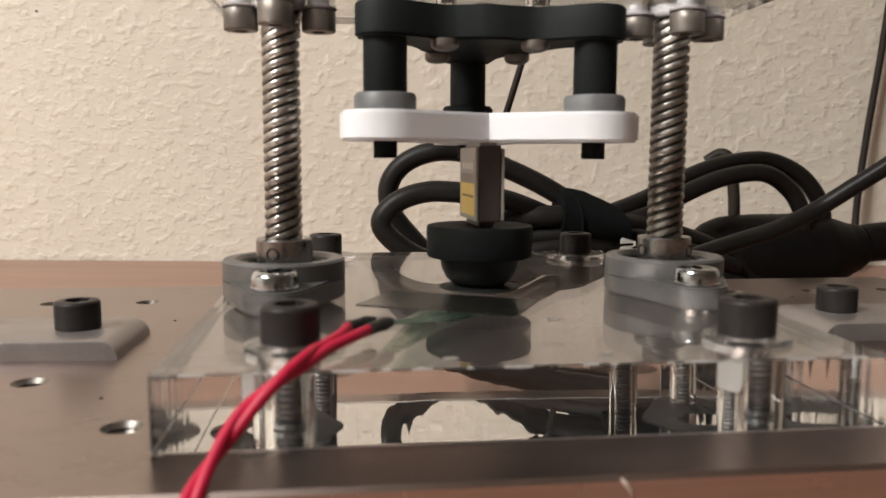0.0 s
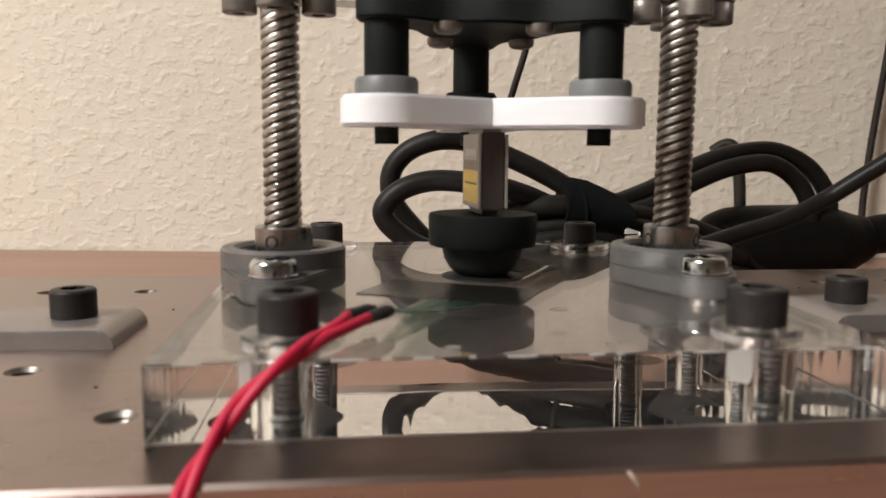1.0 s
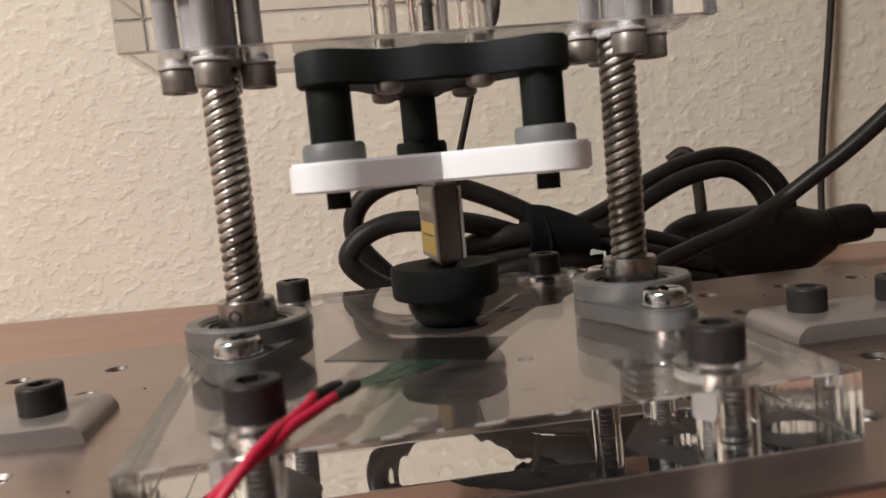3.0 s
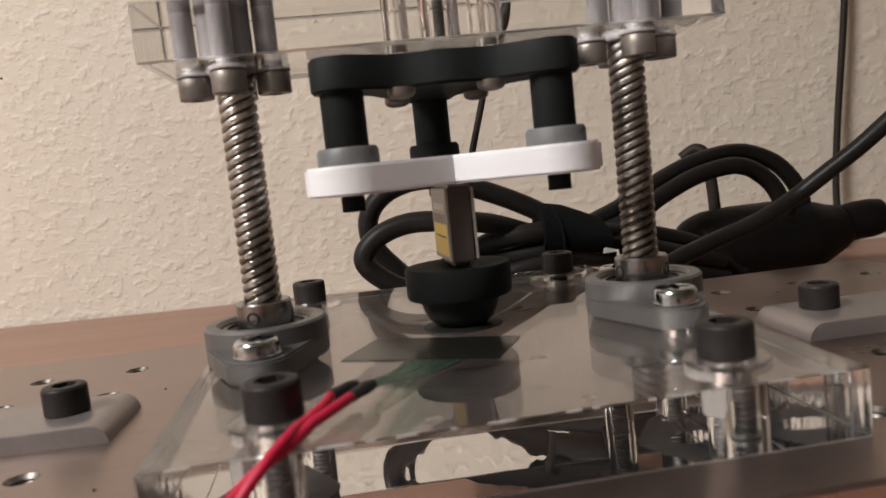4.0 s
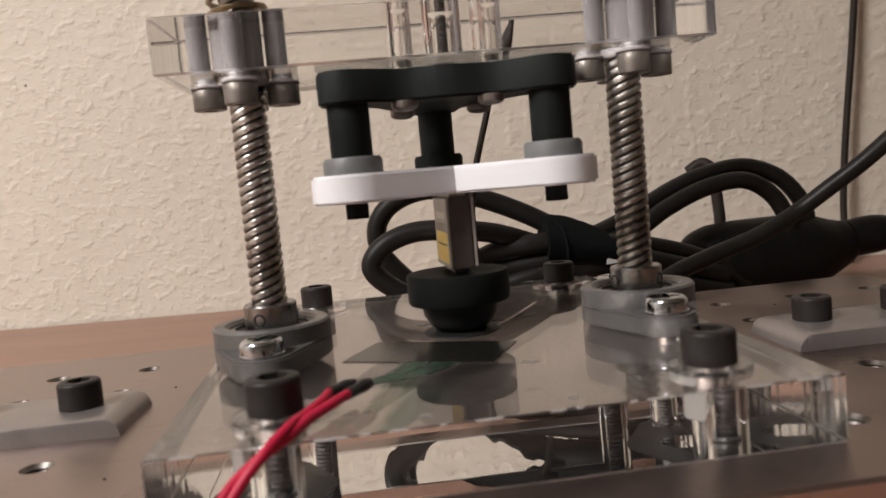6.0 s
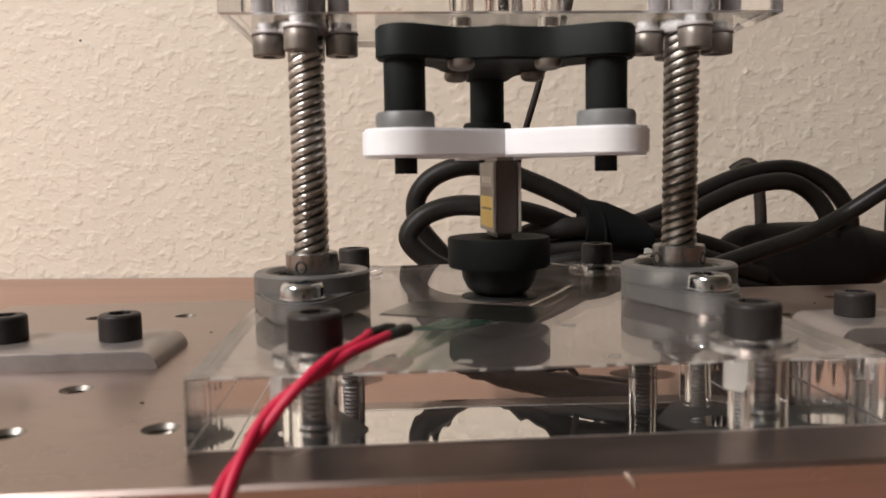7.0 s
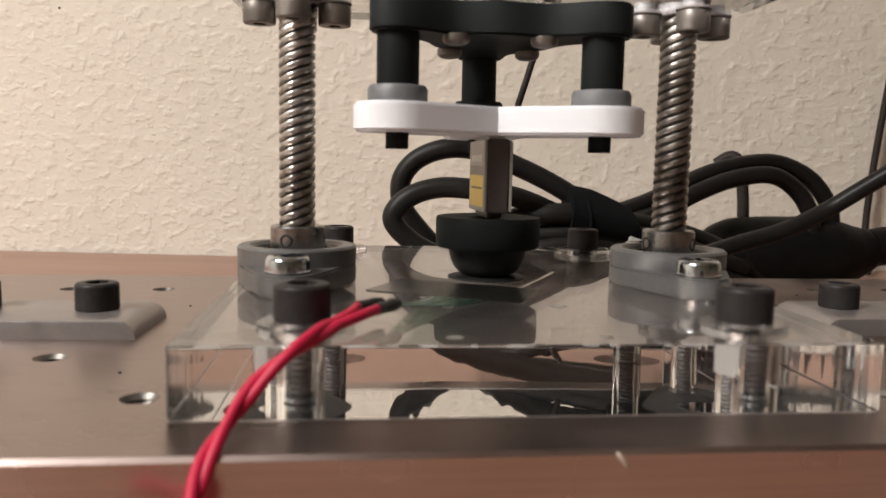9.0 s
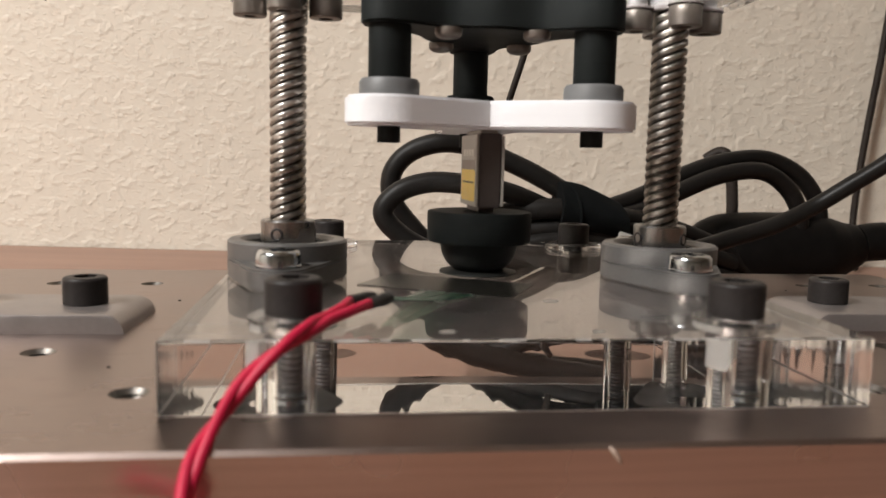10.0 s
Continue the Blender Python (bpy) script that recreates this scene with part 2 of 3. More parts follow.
def prism(outline, z0, z1, holes=(), bevel=0.0, bm=None):
    """An upright slab with the given outline, pierced by holes right through."""
    bm = bm or bmesh.new()
    edges = []
    for loop in (outline, *holes):
        vs = [bm.verts.new((x, y, z0)) for x, y in loop]
        edges += [bm.edges.new((vs[i], vs[(i + 1) % len(vs)])) for i in range(len(vs))]
    if holes:
        faces = [g for g in bmesh.ops.triangle_fill(bm, edges=edges, use_beauty=True)["geom"] if isinstance(g, bmesh.types.BMFace)]
    else:
        faces = [bm.faces.new([e.verts[0] for e in edges])]
    grown = bmesh.ops.extrude_face_region(bm, geom=faces)["geom"]
    top = [g for g in grown if isinstance(g, bmesh.types.BMVert)]
    bmesh.ops.translate(bm, vec=(0, 0, z1 - z0), verts=top)
    bmesh.ops.recalc_face_normals(bm, faces=bm.faces)
    if bevel:
        sharp = [e for e in bm.edges if len(e.link_faces) == 2 and e.calc_face_angle(0) > 1.2]
        bmesh.ops.bevel(bm, geom=sharp, offset=bevel, segments=2, affect="EDGES", clamp_overlap=True)
    return bm


def box(x0, y0, z0, x1, y1, z1, bevel=0.0):
    return prism([(x0, y0), (x1, y0), (x1, y1), (x0, y1)], z0, z1, bevel=bevel)


def tube(points, radius, sides=14, steps=8, bm=None, radii=None):
    """A round cord along a smooth line through the points, with closed ends."""
    bm = bm or bmesh.new()
    pts = [Vector(p) for p in points]
    line, rad = [], []
    for i in range(len(pts) - 1):
        p0, p1, p2, p3 = pts[max(i - 1, 0)], pts[i], pts[i + 1], pts[min(i + 2, len(pts) - 1)]
        r1 = radii[i] if radii else radius
        r2 = radii[i + 1] if radii else radius
        for s in range(steps):
            u = s / steps
            line.append(0.5 * ((2 * p1) + (p2 - p0) * u + (2 * p0 - 5 * p1 + 4 * p2 - p3) * u * u + (3 * p1 - p0 - 3 * p2 + p3) * u ** 3))
            rad.append(r1 + (r2 - r1) * u)
    line.append(pts[-1])
    rad.append(radii[-1] if radii else radius)
    up = Vector((0.13, 0.27, 0.95))
    rings = []
    for i, p in enumerate(line):
        way = (line[min(i + 1, len(line) - 1)] - line[max(i - 1, 0)]).normalized()
        side = way.cross(up)
        side = side.normalized() if side.length > 1e-4 else Vector((1, 0, 0))
        up = side.cross(way).normalized()
        rings.append([bm.verts.new(p + rad[i] * (math.cos(2 * math.pi * k / sides) * side + math.sin(2 * math.pi * k / sides) * up)) for k in range(sides)])
    for a, b in zip(rings, rings[1:]):
        for k in range(sides):
            j = (k + 1) % sides
            bm.faces.new((a[k], a[j], b[j], b[k]))
    bm.faces.new(rings[0])
    bm.faces.new(rings[-1])
    return bm

# ---- the room ----
DESK_Z, TOP = -16.0, 11.2
WALL_TURN = -6.2


def slab(name, x0, y0, z0, x1, y1, z1, mat, label, category, bevel=0.0, kind="structure"):
    """A box of the room, squared to the back wall, whose face lies on y = 0."""
    me = bpy.data.meshes.new(name)
    bm = box(x0, y0, z0, x1, y1, z1, bevel)
    bmesh.ops.scale(bm, vec=(MM, MM, MM), verts=bm.verts)
    bm.to_mesh(me)
    bm.free()
    me.materials.append(mat)
    ob = new(name, me)
    ob.matrix_world = pose(0, 0.304, 0, 0, 0, WALL_TURN)
    return tagged(ob, label, category, kind=kind)


slab("wall_north", -1500, 0, -760, 3300, 120, 1650, WALL, "cream painted wall with knocked-down plaster texture", "wall")
slab("wall_south", -1500, -3720, -760, 3300, -3600, 1650, PLAIN_WALL, "plain cream painted wall across the room", "wall")
slab("wall_west", -1620, -3600, -760, -1500, 0, 1650, PLAIN_WALL, "plain cream painted side wall of the room", "wall")
slab("wall_east", 3300, -3600, -760, 3420, 0, 1650, PLAIN_WALL, "plain cream painted side wall of the room", "wall")
slab("floor", -1500, -3600, -780, 3300, 0, -760, CARPET, "dark brown carpeted floor", "floor")
slab("ceiling", -1500, -3600, 1650, 3300, 0, 1670, CEILING, "off-white painted ceiling", "ceiling")

mark = thing("wall_speck", 0, 0, 0, "tiny dark speck of dirt on the cream wall", "speck")
mark.matrix_world = pose(0, 0.304, 0, 0, 0, WALL_TURN) @ pose(-0.2004, -0.0001, 0.1181, 90, 0, 0)
part("speck", lathe([(0, 0.4), (0.35, 0.36), (0.6, 0.18), (0.7, 0.0), (0, 0.0)], 12), SHRINK, mark)
desk = thing("desk", 0, 0, 0, "brown wood-laminate desk pushed against the wall", "desk")
desk.matrix_world = pose(0, 0.304, 0, 0, 0, WALL_TURN)
part("desk_top", box(-800, -680, DESK_Z - 28, 800, -0.5, DESK_Z, 1.2), DESK, desk, "brown laminate top")
for px in (-760, 700):
    for py in (-660, -80):
        part("leg", box(px, py, -760, px + 50, py + 50, DESK_Z - 28, 1.5), BLACK_STEEL, desk, "black steel leg")

lamp = thing("floor_lamp", LAMP[0] * 1000, LAMP[1] * 1000, -760, "white floor lamp with a round frosted head, switched on", "floor lamp")
LAMP_WHITE = varied("lamp_enamel", (0.75, 0.72, 0.66), 0.4, 0.0, 60.0, 0.03, 0.0)
HEAD = LAMP[2] * 1000 + 760
part("foot", lathe([(0, 0), (150, 0), (150, 14), (140, 22), (0, 24)], 48, -330, -60), LAMP_WHITE, lamp, "heavy round white foot")
part("pole", tube([(-330, -60, 20), (-330, -60, 700), (-330, -60, HEAD - 60), (-310, -56, HEAD + 60), (-230, -42, HEAD + 115), (-100, -18, HEAD + 118), (0, 0, HEAD + 112)], 11, 16, 8), LAMP_WHITE, lamp, "white bent pole")
part("base", lathe([(0, 120), (60, 120), (225, 62), (225, 52), (0, 52)], 48), LAMP_WHITE, lamp, "white enamel shade").location.z = HEAD * MM
GLOW = material("lit_lamp_glass", (0.8, 0.8, 0.78), 0.5)[0]
gb = GLOW.node_tree.nodes["Principled BSDF"]
gb.inputs["Emission Color"].default_value = (0.985, 1.0, 0.99, 1)
gb.inputs["Emission Strength"].default_value = 4.0
part("diffuser", lathe([(0, 12), (150, 14), (215, 30), (215, 50), (0, 50)], 48), GLOW, lamp, "frosted glass diffuser, lit").location.z = HEAD * MM

# ---- things built more than once ----


def hexagon(r, turn=0.0):
    return [(r * math.cos(math.pi * k / 3 + turn), r * math.sin(math.pi * k / 3 + turn)) for k in range(6)]


def socket_head(r, h, socket):
    bm = lathe([(0, 0.0), (r * 0.97, 0.0), (r, 0.15), (r, h * 0.45), (0, h * 0.45)], 40)
    c = 0.75 if r > 4 else 0.3
    prism(circle(0, 0, r, 40), h * 0.45, h - c, [hexagon(socket, 0.3)], bm=bm)
    for k in range(4):
        # the rounded shoulder, in four steps
        a0, a1 = k * math.pi / 8, (k + 1) * math.pi / 8
        z0, z1 = h - c + c * math.sin(a0), h - c + c * math.sin(a1)
        low = prism(circle(0, 0, r - c + c * math.cos(a0), 40), z0, z1, [hexagon(socket * (1.0 + 0.015 * k), 0.3)])
        f = (r - c + c * math.cos(a1)) / (r - c + c * math.cos(a0))
        for v in low.verts:
            if v.co.z > z1 - 0.001 and Vector(v.co.xy).length > r * 0.7:
                v.co.x *= f
                v.co.y *= f
        hidden = [g for g in low.faces if abs(g.normal.z) > 0.99 and (k < 3 or g.calc_center_median().z < z1 - 0.001)]
        bmesh.ops.delete(low, geom=hidden, context="FACES_ONLY")
        tmp = bpy.data.meshes.new("tmp")
        low.to_mesh(tmp)
        low.free()
        bm.from_mesh(tmp)
        bpy.data.meshes.remove(tmp)
    bmesh.ops.remove_doubles(bm, verts=bm.verts, dist=0.002)
    return bm


def threads(r, z_low, z_high, pitch, depth):
    prof, z = [(0, z_low)], z_low
    while z < z_high - pitch:
        prof += [(r - depth, z), (r, z + pitch * 0.35), (r, z + pitch * 0.6)]
        z += pitch
    return lathe(prof + [(r - depth, z_high), (0, z_high)], 24)


def cap_screw(x, y, seat, label, group, length, washer=None, washer_mat=None, mat=None, turn=0.0):
    """An M6 socket-head cap screw; seat is the height of the underside of its head."""
    mat = mat or BLACK_STEEL
    ob = thing("cap_screw", x, y, seat, label, "bolt", group, turn)
    part("head", socket_head(4.65, 6.0, 2.6), mat, ob)
    part("shank", threads(2.9, -length, 0.0, 1.0, 0.35), mat, ob)
    if washer and y < 50:
        part("end_ring", lathe([(2.95, -length + 0.2), (3.5, -length + 0.2), (3.5, -length + 0.9), (2.95, -length + 0.9)], 32), CHROME, ob, "bright ring round the shank end")
    if washer:
        r, t = washer
        ring = part("washer", lathe([(3.3, -t), (r - 0.2, -t), (r, -t + 0.2), (r, -0.2), (r - 0.2, -0.02), (3.3, -0.02)], 40), washer_mat or CHROME, ob, "bright flat washer" if washer_mat is None else "clear plastic washer")
        ring.visible_shadow = washer_mat is None
    return ob


def ease_rim(bm, width, on_rim):
    """Chamfer the edges whose two ends lie on the rim."""
    bm.verts.ensure_lookup_table()
    edges = [e for e in bm.edges if on_rim(e.verts[0]) and on_rim(e.verts[1]) and len(e.link_faces) == 2 and e.calc_face_angle(0) > 0.9]
    bmesh.ops.bevel(bm, geom=edges, offset=width, segments=1, affect="EDGES", clamp_overlap=True)


# ---- base plate ----
PLATE_TURN = 1.1
plate = thing("base_plate", 0, 0, DESK_Z, "thick milled aluminium base plate with tapped holes", "metal plate", turn=PLATE_TURN)


def to_plate(x, y):
    c, s = math.cos(radians(-PLATE_TURN)), math.sin(radians(-PLATE_TURN))
    return (c * x - s * y, s * x + c * y)


HOLES = [(-111.5, 102.0), (-85.8, 102.4), (-85.1, 22.9), (-61.1, -2.9), (-85.6, -3.2), (-110.2, 22.4), (-110.5, -3.6),
         (89.8, 107.7), (115.2, 108.0), (140.4, 108.4), (87.0, 27.4), (62.4, -2.5), (87.0, 80.6), (87.6, -2.0), (112.4, 81.6), (112.4, 28.0), (-112, 77), (-86.5, 77)]
holes = [circle(*to_plate(*h), 3.15, 24) for h in HOLES]
plate_bm = prism([(-147, -27.5), (158, -27.5), (158, 132.0), (-147, 132.0)], 0.0, -DESK_Z, holes)
ease_rim(plate_bm, 0.65, lambda v: abs(v.co.z + DESK_Z) < 0.01 and (v.co.x < -146 or v.co.x > 157 or v.co.y < -27 or v.co.y > 131.9))
body = part("plate", plate_bm, ALU, plate, "milled aluminium plate", angle=30)
body.data.materials.append(ALU_EDGE)
for f in body.data.polygons:
    if abs(f.normal.z) < 0.1 and f.center.y < -0.027:
        f.material_index = 1
for h in HOLES:
    hx, hy = to_plate(*h)
    part("thread_insert", lathe([(3.16, -DESK_Z - 0.06), (2.8, -DESK_Z - 0.45), (2.35, -DESK_Z - 0.9), (2.7, -DESK_Z - 1.4), (2.3, -DESK_Z - 1.9), (2.7, -DESK_Z - 2.4), (2.3, -DESK_Z - 3.0), (2.72, -DESK_Z - 3.5), (2.72, -DESK_Z - 8.0), (0, -DESK_Z - 8.0)], 24, hx, hy, close=False), THREADS, plate, "tapped hole with bright threads")
burr = tube([(8.0, -27.6, 15.7), (8.4, -28.2, 15.2), (9.0, -28.6, 14.3), (9.3, -28.5, 13.6)], 0.3, 8, 4, radii=[0.3, 0.42, 0.32, 0.12])
part("burr", burr, TAN, plate, "curled metal burr on the front edge")

for k, (sx, sy) in enumerate(((-72, 76), (-60, 55), (70, 92), (103, 98), (-69, 12), (104, 72), (-97, 88))):
    px, py = to_plate(sx, sy)
    part("speck", lathe([(0, 16.25), (0.3, 16.2), (0.35, 15.99), (0, 15.99)], 8, px, py), SHRINK, plate, "dark crumb of dirt")

# ---- clear base block ----


def sawn_sides(ob, x0, x1, y0, y1, frosted_bores=False):
    """Sawn surface on the outer sides and scuffed chamfers along them."""
    ob.data.materials.append(CUT)
    ob.data.materials.append(EDGE)
    ob.data.materials.append(ENDS)
    ob.data.materials.append(BACK)
    ob.data.materials.append(BORE)
    for f in ob.data.polygons:
        c, n = f.center / MM, f.normal
        rim = min(abs(c.x - x0), abs(c.x - x1), abs(c.y - y0), abs(c.y - y1)) < 0.35
        if rim and abs(n.z) < 0.3:
            f.material_index = 3 if abs(n.x) > 0.95 else 4 if n.y > 0.95 else 1 if n.y < -0.95 else 2
        elif rim and abs(n.z) < 0.95:
            f.material_index = 2
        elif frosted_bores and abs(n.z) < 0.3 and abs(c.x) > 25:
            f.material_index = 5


BLOCK_TURN = 1.3
block = thing("acrylic_base_block", -53.8, -15.0, 0.0, "clear acrylic base block bolted to the aluminium plate", "acrylic block", turn=BLOCK_TURN)


def to_block(x, y):
    c, s = math.cos(radians(-BLOCK_TURN)), math.sin(radians(-BLOCK_TURN))
    x, y = x + 53.8, y + 15.0
    return (c * x - s * y, s * x + c * y)


SCREW_X, SCREW_Y = (-41.8, 42.9), 48.2
EAR = 18.0
BOLTS = [(-36.0, 0.0), (38.5, 0.0), (-36.0, 107.0), (38.5, 107.0)]
bores = [circle(*to_block(*b), 3.9 if b[1] < 50 else 3.6, 32) for b in BOLTS]
bores += [circle(*to_block(sx, SCREW_Y + s * EAR), 2.8, 28) for sx in SCREW_X for s in (-1, 1)]
slab_bm = prism([(0, 0), (109.3, 0), (109.3, 138), (0, 138)], 0.05, TOP, bores)
ease_rim(slab_bm, 0.2, lambda v: v.co.x < 0.01 or v.co.x > 109.29 or v.co.y < 0.01 or v.co.y > 137.99)
ob = part("body", slab_bm, ACRYLIC, block, "clear acrylic body", angle=30)
sawn_sides(ob, 0, 109.3, 0, 138)
ob.visible_shadow = False

# pale arc paints the lit left side of each frosted counterbore wall
for bx, by in BOLTS[:2]:
    mark = bmesh.new()
    ox, oy = to_block(bx, by)
    grid = []
    for a in range(118, 233, 5):
        u = radians(a)
        low = TOP - 6.6 + (1.4 if a > 225 or a < 123 else 0.0)
        grid.append([mark.verts.new((ox + r * math.cos(u), oy + r * math.sin(u), z)) for r, z in ((6.8, low), (6.8, TOP - 0.4), (6.95, TOP - 0.4), (6.95, low))])
    for p, q in zip(grid, grid[1:]):
        for k in range(4):
            mark.faces.new((p[k], p[(k + 1) % 4], q[(k + 1) % 4], q[k]))
    mark.faces.new(grid[0])
    mark.faces.new(grid[-1])
    part("lit_bore_arc", mark, MILKY, block, "milky arc for the frosted counterbore wall, only its lit side")

for dx, dy, w, d in ((10.5, 17.6, 1.7, 0.9), (-11.8, -9.0, 1.4, 0.7), (12.2, -8.5, 1.2, 0.8), (-10.7, 16.5, 1.1, 0.6)):
    ox, oy = to_block(dx, dy)
    drop = lathe([(0, 0.3), (0.35, 0.27), (0.7, 0.18), (0.92, 0.07), (1.0, -0.02), (0, -0.02)], 20)
    for v in drop.verts:
        v.co.x, v.co.y, v.co.z = ox + w * v.co.x, oy + d * v.co.y, TOP + 0.03 + v.co.z
    part("glue_drop", drop, DRIP, block, "dried whitish drop on the top")

# edge chips, whitened and lengthened to paint the glint along the front edge
rng = random.Random(5)
cx = 4.0
while cx < 104.0:
    l = rng.uniform(0.5, 2.6)
    chips = bmesh.new()
    d, h = rng.uniform(0.2, 0.6), rng.uniform(0.05, 0.25)
    rows = []
    for k in range(7):
        u = k / 6
        w = (math.sin(math.pi * min(0.98, max(0.02, u))) ** 0.5) * rng.uniform(0.7, 1.1)
        x = cx + 2 * l * u
        rows.append([chips.verts.new(p) for p in ((x, d * w, TOP + 0.02), (x, 0.16, TOP + 0.035), (x, -0.03, TOP - 0.14), (x, -0.03, TOP - 0.16 - h * w))])
    for p, q in zip(rows, rows[1:]):
        for k in range(3):
            chips.faces.new((p[k], p[k + 1], q[k + 1], q[k]))
    part("edge_chip_glint", chips, CHIP_GLINT, block, "whitish chip on the sawn front edge, its glint painted in")
    cx += 2 * l + rng.uniform(0.4, 8.0)

for i, (bx, by) in enumerate(BOLTS):
    front = by < 50
    t = 1.0 if front else 1.6
    cap_screw(bx, by, TOP + t, "black socket-head cap screw through the clear block" if front else "black socket-head cap screw on a clear washer",
              "block bolts", TOP + t - 0.1, (7.2, t) if front else (8.6, t), FROST, turn=17 * i)

# ---- bearings, lead screws ----


def oval(half, r_mid, r_end):
    """The outline of a two-bolt flange: a round middle drawn out to two rounded ears."""
    a = math.acos((r_mid - r_end) / half)
    pts = []
    for k in range(17):
        u = -a + 2 * a * k / 16 + math.pi / 2
        pts.append((r_end * math.cos(u), half + r_end * math.sin(u)))
    for k in range(1, 12):
        u = math.pi / 2 + a + (math.pi - 2 * a) * k / 12
        pts.append((r_mid * math.cos(u), r_mid * math.sin(u)))
    return pts + [(-x, -y) for x, y in pts]


def bearing(x, turn_collar):
    ob = thing("flange_bearing", x, SCREW_Y, TOP, "grey cast two-bolt flange bearing on the clear block", "bearing", "screw bearings")
    part("flange", prism(oval(EAR, 13.0, 6.4), 0.0, 4.3, [circle(0, 0, 5.2), circle(0, EAR, 2.7, 20), circle(0, -EAR, 2.7, 20)], bevel=0.45), CAST, ob, "grey cast flange", angle=50)
    part("housing", lathe([(9.6, 4.0), (13.0, 4.0), (13.0, 7.7), (12.5, 8.2), (10.4, 8.2), (9.6, 7.4)], 56), CAST, ob, "round grey housing")
    part("outer_race", lathe([(8.2, 4.5), (9.55, 4.5), (9.55, 7.2), (8.2, 7.2)], 48), STEEL, ob, "steel outer race")
    part("seal", lathe([(6.3, 4.5), (8.15, 4.5), (8.15, 6.7), (6.3, 6.7)], 48), RUBBER, ob, "dark seal")
    collar = part("collar", lathe([(4.1, 4.4), (5.9, 4.4), (5.9, 12.0), (5.6, 12.4), (4.4, 12.4), (4.1, 12.1)], 48), STEEL, ob, "turned steel collar")
    for a in (turn_collar, turn_collar + 120):
        s = part("set_screw", lathe([(0, -1.4), (0.9, -1.4), (0.95, 0.06), (1.15, 0.14), (1.45, 0.05), (1.5, -0.3)], 20, close=False), BLACK_STEEL, collar, "black set screw")
        s.matrix_basis = Matrix.Rotation(radians(a), 4, "Z") @ pose(5.86 * MM, 0, 9.4 * MM, 0, 90, 0)
    for s in (-1, 1):
        sc = thing("pan_head_screw", x, SCREW_Y + s * EAR, TOP + 4.3, "bright chromed pan-head screw in the bearing flange", "screw", "bearing screws", turn=25 + 40 * s)
        slot = [(-3.0, -0.6), (-0.8, -0.8), (-0.6, -3.0), (0.6, -3.0), (0.8, -0.8), (3.0, -0.6), (3.0, 0.6), (0.8, 0.8), (0.6, 3.0), (-0.6, 3.0), (-0.8, 0.8), (-3.0, 0.6)]
        part("head", lathe([(0, 0.0), (4.5, 0.0), (4.75, 0.25), (4.75, 0.55), (4.55, 0.7), (4.5, 2.3), (4.35, 2.9), (3.95, 3.35), (3.4, 3.5), (3.2, 3.45)], 40, close=False), CHROME, sc)
        part("recess", prism(circle(0, 0, 3.25, 40), 1.7, 3.46, [slot]), CHROME, sc, "cross recess")
        part("shank", threads(2.4, -15.4, 0.0, 0.8, 0.3), STEEL, sc)
    return ob


for sx, a in zip(SCREW_X, (252, 195)):
    bearing(sx, a)


def lead_screw(x, phase, steel, state):
    ob = thing("lead_screw", x, SCREW_Y, TOP, state + " steel lead screw standing in its bearing", "lead screw", "lead screws")
    bm = bmesh.new()
    sides, dz, z0, z1 = 72, 0.125, 11.0, 118.0
    rows = []
    z = z0
    while z <= z1:
        row = []
        for k in range(sides):
            u = 2 * math.pi * k / sides
            s = (z / 2.0 - 4 * (u + phase) / (2 * math.pi)) % 1.0
            if s < 0.58:
                r = 3.97 - 0.1 * ((s - 0.29) / 0.29) ** 2
            elif s < 0.70:
                r = 3.87 - 0.75 * (s - 0.58) / 0.12
            elif s < 0.88:
                r = 3.12
            else:
                r = 3.12 + 0.75 * (s - 0.88) / 0.12
            row.append(bm.verts.new((r * math.cos(u), r * math.sin(u), z)))
        rows.append(row)
        z += dz
    for a, b in zip(rows, rows[1:]):
        for k in range(sides):
            j = (k + 1) % sides
            bm.faces.new((a[k], a[j], b[j], b[k]))
    bm.faces.new(rows[0])
    bm.faces.new(rows[-1])
    rod = part("threaded_rod", bm, steel, ob, angle=28)
    # thread-root faces, picked by radius, take a darker steel
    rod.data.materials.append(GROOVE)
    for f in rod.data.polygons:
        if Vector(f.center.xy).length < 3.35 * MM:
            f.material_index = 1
    part("journal", lathe([(0, 0.2), (3.6, 0.2), (3.9, 0.5), (3.9, 11.2), (0, 11.2)], 36), STEEL, ob, "smooth turned end")
    return ob


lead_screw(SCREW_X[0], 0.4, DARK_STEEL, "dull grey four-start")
# the right-hand screw has a darker version of the steel
lead_screw(SCREW_X[1], 1.1, DARKER_STEEL, "darker grey four-start")

# ---- moving carriage: clear block, nuts, hub and tool plate ----
CX, CY = 0.15, 48.2
HX, HY, ARM = 1.9, 54.3, 25.4
Z_UP = 72.0
carriage = thing("acrylic_carriage", CX, CY, Z_UP, "clear acrylic carriage block riding on the two lead screws", "acrylic block")
NUT_R = 8.0
AROUND = [(NUT_R, 0), (-NUT_R, 0), (0, NUT_R), (0, -NUT_R)]
tops = [circle(sx - CX, SCREW_Y - CY, 5.3, 32) for sx in SCREW_X]
tops += [circle(sx - CX + i, SCREW_Y - CY + j, 2.25, 20) for sx in SCREW_X for i, j in AROUND]
ACORN = [(-9.6, -11.2), (9.5, -11.0), (-9.2, 10.6), (9.6, 9.8)]
tops += [circle(HX - CX + x, HY - CY + y, 2.4, 24) for x, y in ACORN] + [circle(HX - CX, HY - CY - 1.0, 4.2, 32)]
